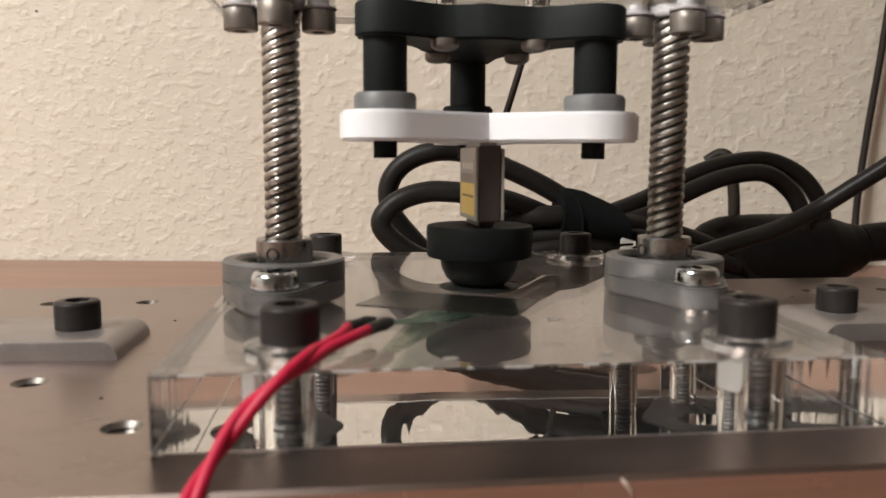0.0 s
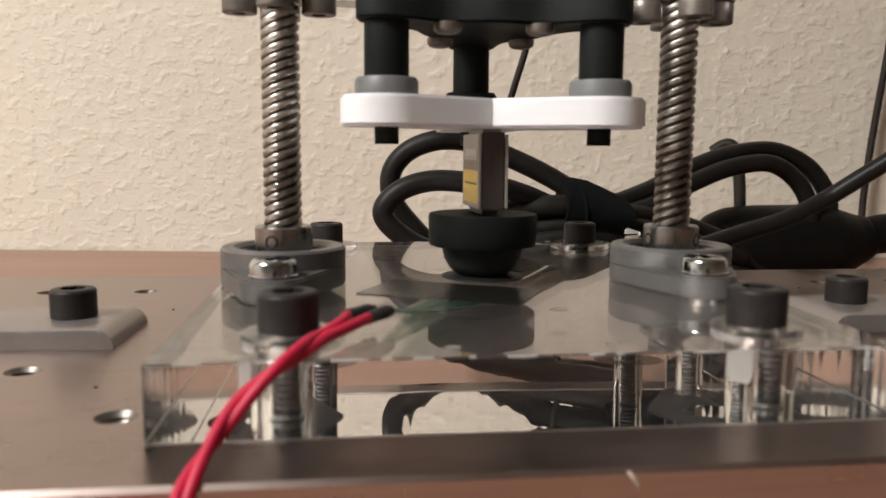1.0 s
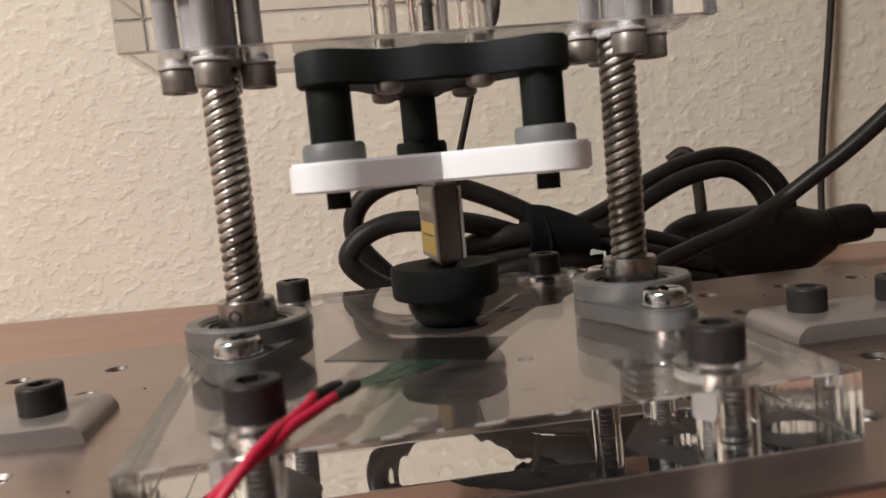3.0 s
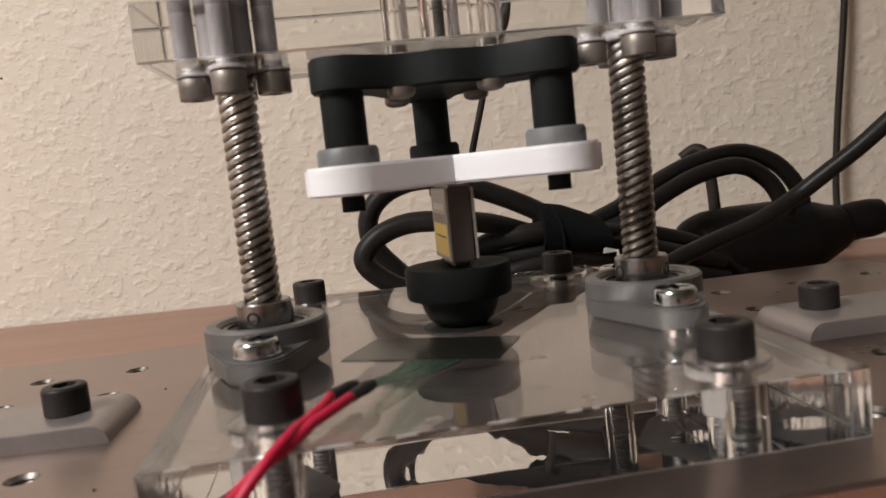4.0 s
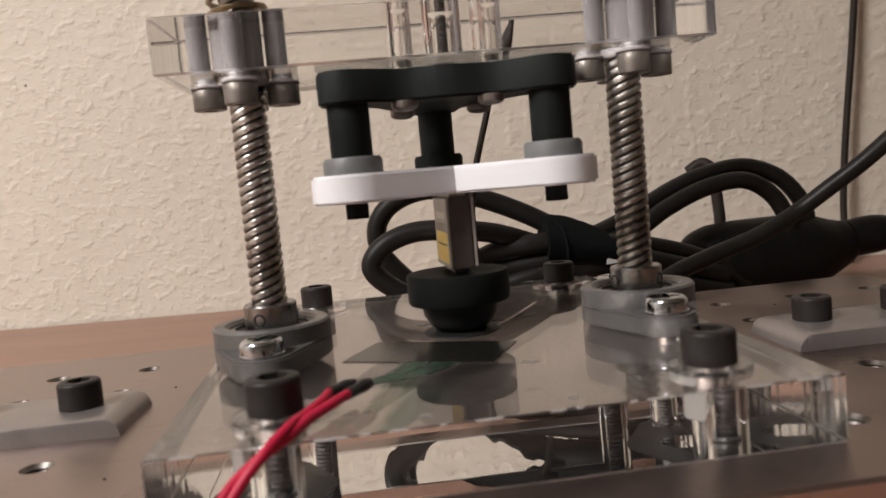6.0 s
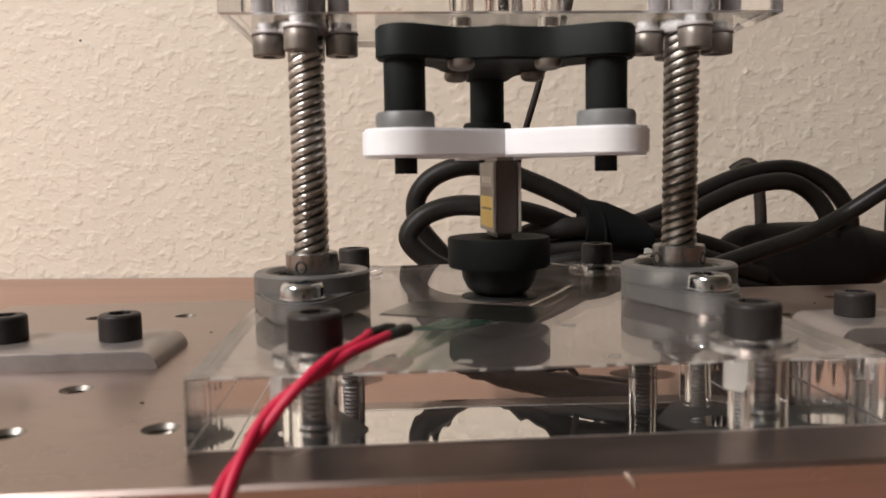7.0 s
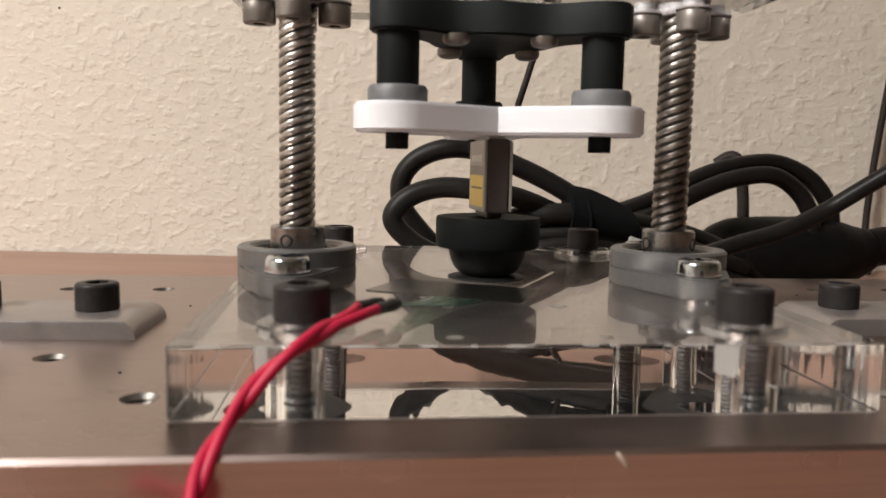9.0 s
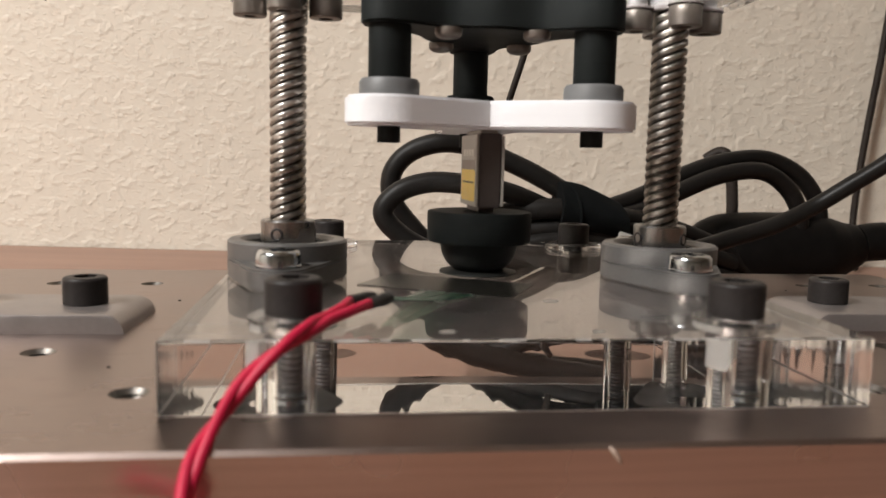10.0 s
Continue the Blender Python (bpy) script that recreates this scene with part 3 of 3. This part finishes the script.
upper_bm = prism([(-56.4, -20.4), (56.4, -20.4), (56.4, 20.4), (-56.4, 20.4)], 0.05, 11.3, tops)
ease_rim(upper_bm, 0.4, lambda v: abs(v.co.x) > 56.39 or abs(v.co.y) > 20.39)
ob = part("body", upper_bm, ACRYLIC, carriage, "clear acrylic body", angle=30)
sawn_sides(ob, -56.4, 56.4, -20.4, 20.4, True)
ob.visible_shadow = False


def knurled_head(r, h, socket):
    bm = socket_head(r, h, socket)
    for v in bm.verts:
        d = Vector(v.co.xy).length
        if d > r * 0.98 and 0.1 < v.co.z < h - 0.2:
            k = 1.0 + 0.012 * math.cos(20 * math.atan2(v.co.y, v.co.x))
            v.co.x, v.co.y = v.co.x * k, v.co.y * k
    return bm


for sx in SCREW_X:
    nut = part("lead_nut", lathe([(4.15, -0.8), (4.9, -0.8), (5.15, -0.5), (5.15, 11.25), (4.15, 11.25)], 48), SHANK, carriage, "turned steel lead nut")
    nut.matrix_basis = pose((sx - CX) * MM, (SCREW_Y - CY) * MM, 0)
    for n, (i, j) in enumerate(AROUND):
        s = part("nut_screw", knurled_head(3.5, 4.3, 1.6), BOLT_STEEL, nut, "knurled steel cap screw")
        s.matrix_basis = pose(i * MM, j * MM, -0.85 * MM, 180, 0, 20 * n)
        w = part("washer", lathe([(2.0, -0.62), (3.6, -0.62), (3.75, -0.45), (3.75, -0.2), (3.6, -0.04), (2.0, -0.04)], 36), SHANK, nut, "thin dull washer")
        w.matrix_basis = pose(i * MM, j * MM, 0)
        # solid black ring drawn in for the shade between head and washer
        part("gap_shade_ring", lathe([(2.0, -0.88), (3.0, -0.88), (3.0, -0.6), (2.0, -0.6)], 28), BLACK_STEEL, nut, "black ring painting the shaded gap under the head").matrix_basis = pose(i * MM, j * MM, 0)
        k = part("screw_shank", lathe([(0, 0.05), (2.15, 0.05), (2.15, 11.2), (0, 11.2)], 24), SHANK, nut)
        k.matrix_basis = pose(i * MM, j * MM, 0)
    part("spring_seat", lathe([(4.2, 11.32), (6.4, 11.32), (6.7, 11.5), (6.7, 12.4), (6.4, 12.6), (4.2, 12.6)], 56), BRASS, nut, "dull brass spring seat")
    coil = [(5.9 * math.cos(u * 0.5), 5.9 * math.sin(u * 0.5), 13.3 + u * 0.5 * 3.0 / 6.283) for u in range(0, 76)]
    part("spring", tube(coil, 0.7, 8, 1), BRASS, nut, "coiled brass-coloured spring")


def star(arm, w, turn=-90, sweep=12, waist=None):
    """Three arms with round ends."""
    pts = []
    waist = waist or w
    for n in range(3):
        a = radians(turn + 60 + 120 * n)
        for k in range(sweep + 1):
            u = a - math.pi / 2 + math.pi * k / sweep
            pts.append((arm * math.cos(a) + w * math.cos(u), arm * math.sin(a) + w * math.sin(u)))
        b, d = a + math.pi / 3, waist / math.sin(math.pi / 3)
        pts.append((d * math.cos(b), d * math.sin(b)))
    return pts


def blended(arm, w, disc, blend, n=120):
    """Three round-ended arms flowing into a middle disc."""
    def inside(x, y):
        d = math.hypot(x, y) - disc
        for a in (210, 330, 90):
            ux, uy = math.cos(radians(a)), math.sin(radians(a))
            k = min(arm, max(0.0, x * ux + y * uy))
            e = math.hypot(x - k * ux, y - k * uy) - w
            h = max(blend - abs(d - e), 0.0) / blend
            d = min(d, e) - h * h * blend * 0.25
        return d
    pts = []
    for i in range(n):
        u = 2 * math.pi * i / n
        lo, hi = 0.0, arm + w + 8.0
        for _ in range(30):
            mid = (lo + hi) / 2
            lo, hi = (mid, hi) if inside(mid * math.cos(u), mid * math.sin(u)) < 0 else (lo, mid)
        pts.append((lo * math.cos(u), lo * math.sin(u)))
    return pts


POSTS = [(ARM * math.cos(radians(a)), ARM * math.sin(radians(a))) for a in (210, 330, 90)]
Z_WHITE = 44.2
holder = thing("tool_holder", HX, HY, Z_WHITE, "black and white printed tool holder hanging under the carriage", "tool holder")
h0 = 65.0 - Z_WHITE
h1 = Z_UP - Z_WHITE
hub = prism(blended(ARM, 6.1, 14.6, 5.0), h0, h1 - 0.02, bevel=0.45)
part("hub", hub, BLACK_PLA, holder, "black printed three-arm hub", angle=40)
part("tool_plate", prism(star(ARM, 9.3, waist=9.3), 0.0, 6.15, bevel=0.55), WHITE_PLA, holder, "white printed three-arm plate", angle=28)
for px, py in POSTS:
    part("post", lathe([(0, 6.1), (4.5, 6.1), (4.5, h0 + 0.1), (0, h0 + 0.1)], 36, px, py), BLACK_PLA, holder, "black round post")
    rear = py > 10
    part("bushing", lathe([(4.6, 6.15), (6.4, 6.15), (6.4, 9.0), (5.9, 9.75), (4.6, 9.75)], 40, px, py), BLACK_PLA if rear else GREY_PLA, holder, "black printed bushing" if rear else "grey printed bushing")
    part("stub", lathe([(0, -3.45), (2.45, -3.45), (2.45, 0.05), (0, 0.05)], 28, px, py), BLACK_PLA, holder, "black post end")
for x, y in ACORN:
    part("hub_screw", lathe([(0, h0 - 2.1), (1.2, h0 - 2.05), (2.1, h0 - 1.85), (2.7, h0 - 1.45), (2.95, h0 - 0.95), (2.95, h0 + 0.2), (0, h0 + 0.2)], 28, x, y), BOLT_STEEL, holder, "domed steel screw head")
    part("hub_screw_shank", threads(2.0, h0 + 0.5, h1 + 11.3, 0.7, 0.25), BOLT_STEEL, holder)
part("clip", lathe([(1.2, 0.0), (1.7, 0.0), (1.7, 1.0), (1.2, 1.0)], 20, -1.2, 20.0), BLACK_PLA, holder)

# ---- load cell under the plate ----
cell = thing("load_cell", 1.95, 55.4, 25.9, "small dark load cell with a grey and yellow label", "load cell", turn=4.6)
CZ = Z_WHITE - 25.9
part("body", box(-2.4, -8.4, 0.9, 2.5, 8.4, CZ - 0.7, 0.25), CELL, cell, "dark anodised body")
part("foot", box(-1.9, -6.5, -0.15, 1.6, 6.5, 1.0, 0.15), CELL, cell, "dark foot")
part("neck", box(-2.0, -7.5, CZ - 0.8, 1.8, 7.5, CZ - 0.02, 0.15), LABEL_EDGE, cell, "pale neck")
part("side_cover", box(2.75, -8.3, 1.3, 3.4, 8.3, CZ - 1.2, 0.12), LABEL_EDGE, cell, "thin grey side cover")
# black strip added as the shade in the gap behind the cover
part("gap_shade_strip", box(2.45, -7.9, 2.0, 2.8, 7.9, CZ - 2.0), RUBBER, cell, "black strip painting the shaded gap beside the cover")
lab = part("label_plate", box(-3.1, -8.5, 1.2, -2.5, 8.5, CZ - 1.0, 0.15), LABEL_EDGE, cell, "grey label plate")


def rounded(y0, z0, y1, z1, r):
    pts = []
    for cy, cz, a in ((y1 - r, z1 - r, 0), (y0 + r, z1 - r, 90), (y0 + r, z0 + r, 180), (y1 - r, z0 + r, 270)):
        pts += [(cy + r * math.cos(radians(a + 15 * k)), cz + r * math.sin(radians(a + 15 * k))) for k in range(7)]
    return pts


def decal(name, y0, z0, y1, z1, r, x, mat, label=""):
    """A thin printed patch on the outer face of the label plate."""
    bm = prism(rounded(y0, z0, y1, z1, r), 0.0, 0.05)
    for v in bm.verts:
        v.co = Vector((x - v.co.z, v.co.x, v.co.y))
    return part(name, bm, mat, lab, label)


decal("yellow_field", -7.3, 2.2, 7.3, 9.4, 0.9, -3.1, LABEL_YELLOW, "yellow lower field")
decal("grey_field", -7.3, 11.6, 7.3, CZ - 2.0, 0.9, -3.1, LABEL_GREY, "grey upper field")
decal("brown_field", -7.3, 9.3, 7.3, 11.9, 0.3, -3.08, LABEL_BROWN, "brown middle band")
for k in range(7):
    decal("ink_bar", -6.2 + 1.75 * k, 6.3, -4.9 + 1.75 * k, 6.75, 0.1, -3.14, LABEL_INK)
for k in range(4):
    decal("logo_bar", -5.6 + 2.9 * k, 12.5, -3.4 + 2.9 * k, 14.0, 0.2, -3.14, LABEL_PALE)

# ---- pusher ----
pusher = thing("pusher_cap", 1.6, 54.2, 11.55, "black printed cap with a rubber dome pressing down", "pusher cap")
part("cap", lathe([(0, 13.9), (8.4, 13.9), (11.2, 14.3), (11.9, 14.15), (12.15, 13.5), (12.05, 7.6), (11.7, 7.1), (0, 7.1)], 64), BLACK_PLA, pusher, "black printed cap")
part("dome", lathe([(0, 0.3), (4.6, 0.32), (6.0, 0.8), (7.5, 2.1), (8.6, 4.2), (9.2, 7.15), (0, 7.15)], 56), RUBBER, pusher, "black rubber dome")
part("disc", lathe([(0, -0.3), (8.6, -0.3), (9.1, -0.1), (9.0, 0.15), (6.5, 0.4), (0, 0.4)], 56), RUBBER, pusher, "thin black rubber disc")

def smooth_line(points, steps):
    pts = [Vector(p) for p in points]
    out = []
    for i in range(len(pts) - 1):
        p0, p1, p2, p3 = pts[max(i - 1, 0)], pts[i], pts[i + 1], pts[min(i + 2, len(pts) - 1)]
        for s in range(steps):
            u = s / steps
            out.append(0.5 * ((2 * p1) + (p2 - p0) * u + (2 * p0 - 5 * p1 + 4 * p2 - p3) * u * u + (3 * p1 - p0 - 3 * p2 + p3) * u ** 3))
    return out + [pts[-1]]


# ---- film, sensor strip and leads on the clear block ----
film = thing("film_sheet", -7.5, 35.5, TOP + 0.05, "dark grey glossy film lying on the clear block", "film", turn=-25.5)
part("sheet", box(-16.6, -9.0, 0.0, 16.6, 9.0, 0.18), FILM, film)
strip = thing("sensor_strip", 0, 0, 0, "thin green-tinted sensor film rising from the block to the wires", "sensor film")


def ribbon(rows, thick):
    """A thin sheet through pairs of left and right points."""
    left, right = smooth_line([p for p, q in rows], 6), smooth_line([q for p, q in rows], 6)
    bm = bmesh.new()
    rings = [[bm.verts.new(v) for v in (p, q, q + Vector((0, 0, thick)), p + Vector((0, 0, thick)))] for p, q in zip(left, right)]
    for a, b in zip(rings, rings[1:]):
        for k in range(4):
            bm.faces.new((a[k], a[(k + 1) % 4], b[(k + 1) % 4], b[k]))
    bm.faces.new(rings[0])
    bm.faces.new(rings[-1])
    return bm


ROWS = [((-22.2, 5.0, 13.7), (-20.0, 4.0, 13.7)), ((-20.2, 10.5, 13.0), (-16.2, 8.0, 12.9)), ((-17.0, 18.5, 11.8), (-9.5, 14.8, 11.7)), ((-13.6, 27.9, 11.26), (-2.6, 22.4, 11.26))]
part("sheet", ribbon(ROWS, 0.1), GREEN, strip).visible_shadow = False
for low, high in ((0.16, 0.44), (0.54, 0.9)):
    band = []
    for p, q in ROWS:
        p, q = Vector(p) + Vector((0, 0, 0.14)), Vector(q) + Vector((0, 0, 0.14))
        band.append((p.lerp(q, low), p.lerp(q, high)))
    part("trace", ribbon(band, 0.06), GREEN_LEAD, strip, "dark green conductor")

WIRE = [(-19.5, 9.7, 13.5), (-22.0, 5.5, 13.6), (-24.5, 1.3, 13.6), (-26.9, -2.8, 13.6), (-28.9, -6.8, 13.4), (-30.8, -10.5, 13.2), (-32.7, -14.0, 12.6), (-35.8, -17.0, 10.9),
        (-39.8, -19.8, 7.6), (-43.1, -23.6, 3.4), (-45.3, -28.2, -0.3), (-46.1, -33.2, -4.5), (-46.7, -38.9, -9.1), (-48.5, -45.0, -13.2), (-53.0, -52.0, -14.9), (-62.0, -58.0, -14.9)]

wires = thing("wire_pair", 0, 0, 0, "twisted pair of red wires with black heat-shrink ends", "wire")
line = smooth_line(WIRE, 8)
SLEEVES = [[(-20.4, 4.5, 14.0), (-21.4, 2.7, 14.1), (-22.7, 0.3, 14.15), (-23.9, -1.9, 14.2)], [(-23.0, 5.5, 13.9), (-24.2, 4.1, 14.05), (-25.7, 2.2, 14.15), (-27.0, 0.3, 14.2)]]
SPREAD = [(-26.2, -5.4, 13.9), (-28.0, -3.4, 13.9)]
JOIN = 37
for side, lead in enumerate(SLEEVES):
    run, twist = [], 0.0
    for i in range(JOIN, len(line)):
        way = (line[min(i + 1, len(line) - 1)] - line[i - 1]).normalized()
        a = way.cross(Vector((0, 0, 1))).normalized()
        b = a.cross(way)
        twist += (line[i] - line[i - 1]).length / 29.0 * 2 * math.pi
        u = twist + math.pi * (side + 1)
        run.append(line[i] + 0.62 * (math.cos(u) * a + 0.75 * math.sin(u) * b))
    bend = smooth_line([lead[-2], lead[-1], SPREAD[side], run[0], run[3]], 6)[3:18]
    part("wire", tube(bend + run, 0.84, 12, 2), RED, wires, "red insulated wire")
    part("heat_shrink", tube(lead, 1.0, 14, 6, radii=[0.9, 1.15, 0.95, 1.05]), SHRINK, wires, "black heat-shrink sleeve")

# ---- clamp bars ----


def clamp_bar(x_end, y0, sign, length, bolts, label):
    ob = thing("clamp_bar", x_end, y0, 0.0, label, "clamp bar", "clamp bars")
    section = [(0.0, 0.0), (0.02, 3.45), (0.2, 3.9), (0.8, 4.15), (23.2, 4.15), (23.8, 3.9), (23.98, 3.45), (24.0, 0.0)]
    rows = []
    for k in range(11):
        u = k * math.pi / 20
        d, top = 4.6 * (1.0 - math.cos(u)), 4.15 * math.sin(u)
        rows.append([(-sign * d, y, min(z, top + 0.01)) for y, z in section])
    far = [(-sign * length, y, z) for y, z in section]
    for name, stations, words in (("nose", rows, "rounded nose of the bar"), ("bar", [rows[-1], far], "grey anodised flat bar")):
        bm = bmesh.new()
        rings = [[bm.verts.new(p) for p in ring] for ring in stations]
        for a, b in zip(rings, rings[1:]):
            for k in range(len(section) - 1):
                bm.faces.new((a[k], a[k + 1], b[k + 1], b[k]))
            bm.faces.new((a[-1], a[0], b[0], b[-1]))
        bm.faces.new(rings[0])
        bm.faces.new(rings[-1])
        bmesh.ops.remove_doubles(bm, verts=bm.verts, dist=0.001)
        part(name, bm, CLAMP, ob, words, angle=40)
    for i, (bx, by) in enumerate(bolts):
        cap_screw(bx, by, 4.17, "black socket-head cap screw holding the clamp bar", "clamp bolts", 3.6, turn=20 + 35 * i)
    return ob


clamp_bar(-74.2, 37.7, 1, 70, [(-86.0, 50.3), (-112.0, 51.3)], "grey anodised clamp bar with rounded end, bolted down")
clamp_bar(79.0, 42.2, -1, 76, [(90.8, 57.0), (115.5, 58.0)], "grey anodised clamp bar with rounded end, bolted down")

# ---- cables behind the machine ----


def cord(name, points, r, label, category="cable", mat=None, group="power cables"):
    ob = thing(name, 0, 0, 0, label, category, group)
    part("jacket", tube(points, r, 18, 8), mat or CABLE, ob)
    return ob


cord("power_cable", [(66.0, 164.0, 15.0), (54.0, 164.5, 23.4), (42.6, 166.0, 30.4), (29.2, 167.0, 36.8), (13.0, 167.0, 42.8), (0.6, 167.0, 43.3), (-9.8, 169.0, 39.1), (-15.6, 170.0, 31.4), (-15.1, 170.0, 21.8), (-9.1, 170.0, 13.1), (1.2, 169.0, 3.4), (18.5, 167.0, -4.3), (57.0, 167.0, -9.1)], 3.8, "coiled black power cable strapped behind the machine")
cord("power_cable", [(70.0, 166.0, 12.0), (56.5, 166.0, 15.8), (43.3, 163.0, 19.8), (32.9, 157.5, 23.8), (24.0, 153.0, 26.5), (11.2, 149.5, 28.7), (-2.7, 150.5, 29.2), (-13.8, 150.5, 25.4), (-19.1, 150.5, 17.9), (-12.1, 151.5, 9.8), (-1.1, 152.5, 4.1), (17.8, 152.5, -1.6), (51.0, 154.5, -7.3)], 3.7, "coiled black power cable strapped behind the machine")
cord("power_cable", [(4, 172, 4), (13, 166, 11), (25, 161, 17.2), (32.3, 158.5, 19.4), (42.5, 157, 20.2), (55, 157, 20), (67, 159, 17.5), (84, 168, 15), (106, 178, 9), (124, 186, 2), (140, 190, -8)], 3.9, "black power cable running along behind the machine")
cord("power_cable", [(12, 160, -2), (25, 160, 3.5), (42, 158, 8), (64, 158, 9), (84, 164, 4), (104, 172, -3), (128, 182, -10)], 3.9, "black power cable running along behind the machine")
cord("power_cable", [(48, 169, 15), (63, 168, 18.6), (83, 175, 24.6), (105, 185, 33.4), (123, 190, 39), (143, 195, 41), (158, 196, 36), (167, 196, 27.5), (172, 197, 18), (173, 199, 8)], 3.6, "looped black power cable leaving the strap")
cord("power_cable", [(48, 165, 11), (63, 165, 14.5), (84, 170, 19.5), (101, 176, 27.4), (120, 182, 33.8), (138, 185, 35.5), (151, 188, 29), (158, 189, 19), (160, 191, 8)], 3.6, "looped black power cable leaving the strap")
cord("power_cable", [(62, 140, -12.6), (84, 143, 3.0), (106, 148, 10), (127, 153, 15.3), (143, 155, 22.2), (154, 151, 30.5), (168, 145, 42), (186, 138, 60), (205, 132, 84)], 3.2, "black power cable rising past the connector")
cord("power_cable", [(6, 164, 2), (16, 162, 8.0), (30, 161, 11.0), (46, 159, 13), (64, 157, 13), (84, 163, 10), (104, 172, 4), (126, 182, -3)], 3.9, "black power cable running along behind the machine")
cord("signal_cable", [(252.5, 272, 170), (248, 271, 129), (243.6, 270, 92), (239.8, 270, 60), (236.6, 269, 34), (234, 267, 8), (232, 260, -8), (226, 250, -13.4)], 1.8, "thin black cable hanging down by the wall", "cable", BROWN_CABLE, group="thin cables")
cord("signal_cable", [(130, 222, 40), (135.5, 219, 43.6), (139, 216, 40), (140, 215, 30), (140.5, 214, 18), (140, 213, 6), (139, 212, -6), (138, 212, -13.6)], 2.6, "faded thin cable looped against the wall", "cable", BROWN_CABLE, group="thin cables")
cord("sensor_cable", [(27, 100, 95), (24.2, 99.4, 84), (19.0, 98, 66), (16.2, 97.4, 57), (13.8, 97, 49), (12.6, 98, 42), (12.4, 101, 34), (14, 108, 22), (20, 118, 13.0), (26, 133, 6)], 0.95, "thin black sensor cable hanging behind the tool holder", "cable", BROWN_CABLE, group="thin cables")

strap = thing("cable_strap", 60, 160.5, 16, "black hook-and-loop strap round the coiled cables", "strap")
sb = bmesh.new()
rings = []
for dx, low, high, lean in ((-13.6, -3.5, 14.0, 0.0), (-9, -5.0, 13.7, 1.0), (-3, -6.0, 12.6, 1.5), (4, -7.0, 9.8, 1.5), (11, -7.5, 6.5, 1.0)):
    ring = []
    for k in range(32):
        u = 2 * math.pi * k / 32
        mid, half = (low + high) / 2, (high - low) / 2
        r = 1.0 + 0.04 * math.sin(3 * u + dx) + 0.03 * math.sin(5 * u)
        ring.append(sb.verts.new((dx + lean * -math.sin(u), 10.4 * r * math.cos(u), mid + half * r * math.sin(u))))
    rings.append(ring)
for a, b in zip(rings, rings[1:]):
    for k in range(32):
        j = (k + 1) % 32
        sb.faces.new((a[k], a[j], b[j], b[k]))
sb.faces.new(rings[0])
sb.faces.new(rings[-1])
part("band", sb, STRAP, strap)
flap = tube([(-10.4, -5.0, 12.9), (-8.4, -8.4, 9.8), (-7.4, -10.2, 5.5), (-7.0, -10.4, 0.5), (-7.2, -9.4, -3.6)], 1.0, 8, 5, radii=[0.4, 0.6, 0.7, 0.7, 0.4])
part("flap", flap, STRAP, strap, "folded strap edge")

plug = thing("power_plug", 160, 200, DESK_Z, "black moulded power connector lying on the desk", "power connector")
part("body", tube([(-41, -2, 16), (-38, -1, 16.4), (-31, 0, 16.8), (-18, 0, 17), (0, 0, 17), (14, 0, 17.3), (25, 0, 18.5), (33, -1, 20.5)], 16, 28, 6, radii=[8, 13.2, 15.8, 16.7, 16.9, 16.0, 12.0, 8.2]), PLUG, plug, "moulded black body")
part("strain_relief", tube([(32, -1, 20.3), (38, -1, 21.2), (44, -2, 21.8), (49, -2.5, 22.2), (51, -3, 22.3)], 7.5, 22, 4, radii=[8.3, 8.5, 8.5, 7.6, 5.0]), PLUG, plug, "ribbed strain relief")
part("cord", tube([(50, -3, 22.2), (75, -2, 20), (110, 2, 14), (150, 8, 6), (200, 10, 4)], 3.9, 16, 6), CABLE, plug, "black cord")

tag = thing("paper_tag", 69.0, 151.0, DESK_Z, "small white paper tag by the cables", "tag", turn=15)
tip = prism([(-2.0, 26.6), (3.9, 26.6), (4.2, 27.2), (-0.9, 28.7), (-1.8, 28.3)], -0.15, 0.15)
for v in tip.verts:
    v.co = Vector((v.co.x, -v.co.z, v.co.y))
part("sheet", tip, PAPER, tag)
part("tie", tube([(4, 0, 27.2), (5, 0.2, 18), (5.2, 0.2, 8), (5, 0, 0.45)], 0.5, 8, 4), PAPER, tag, "thin white tie")
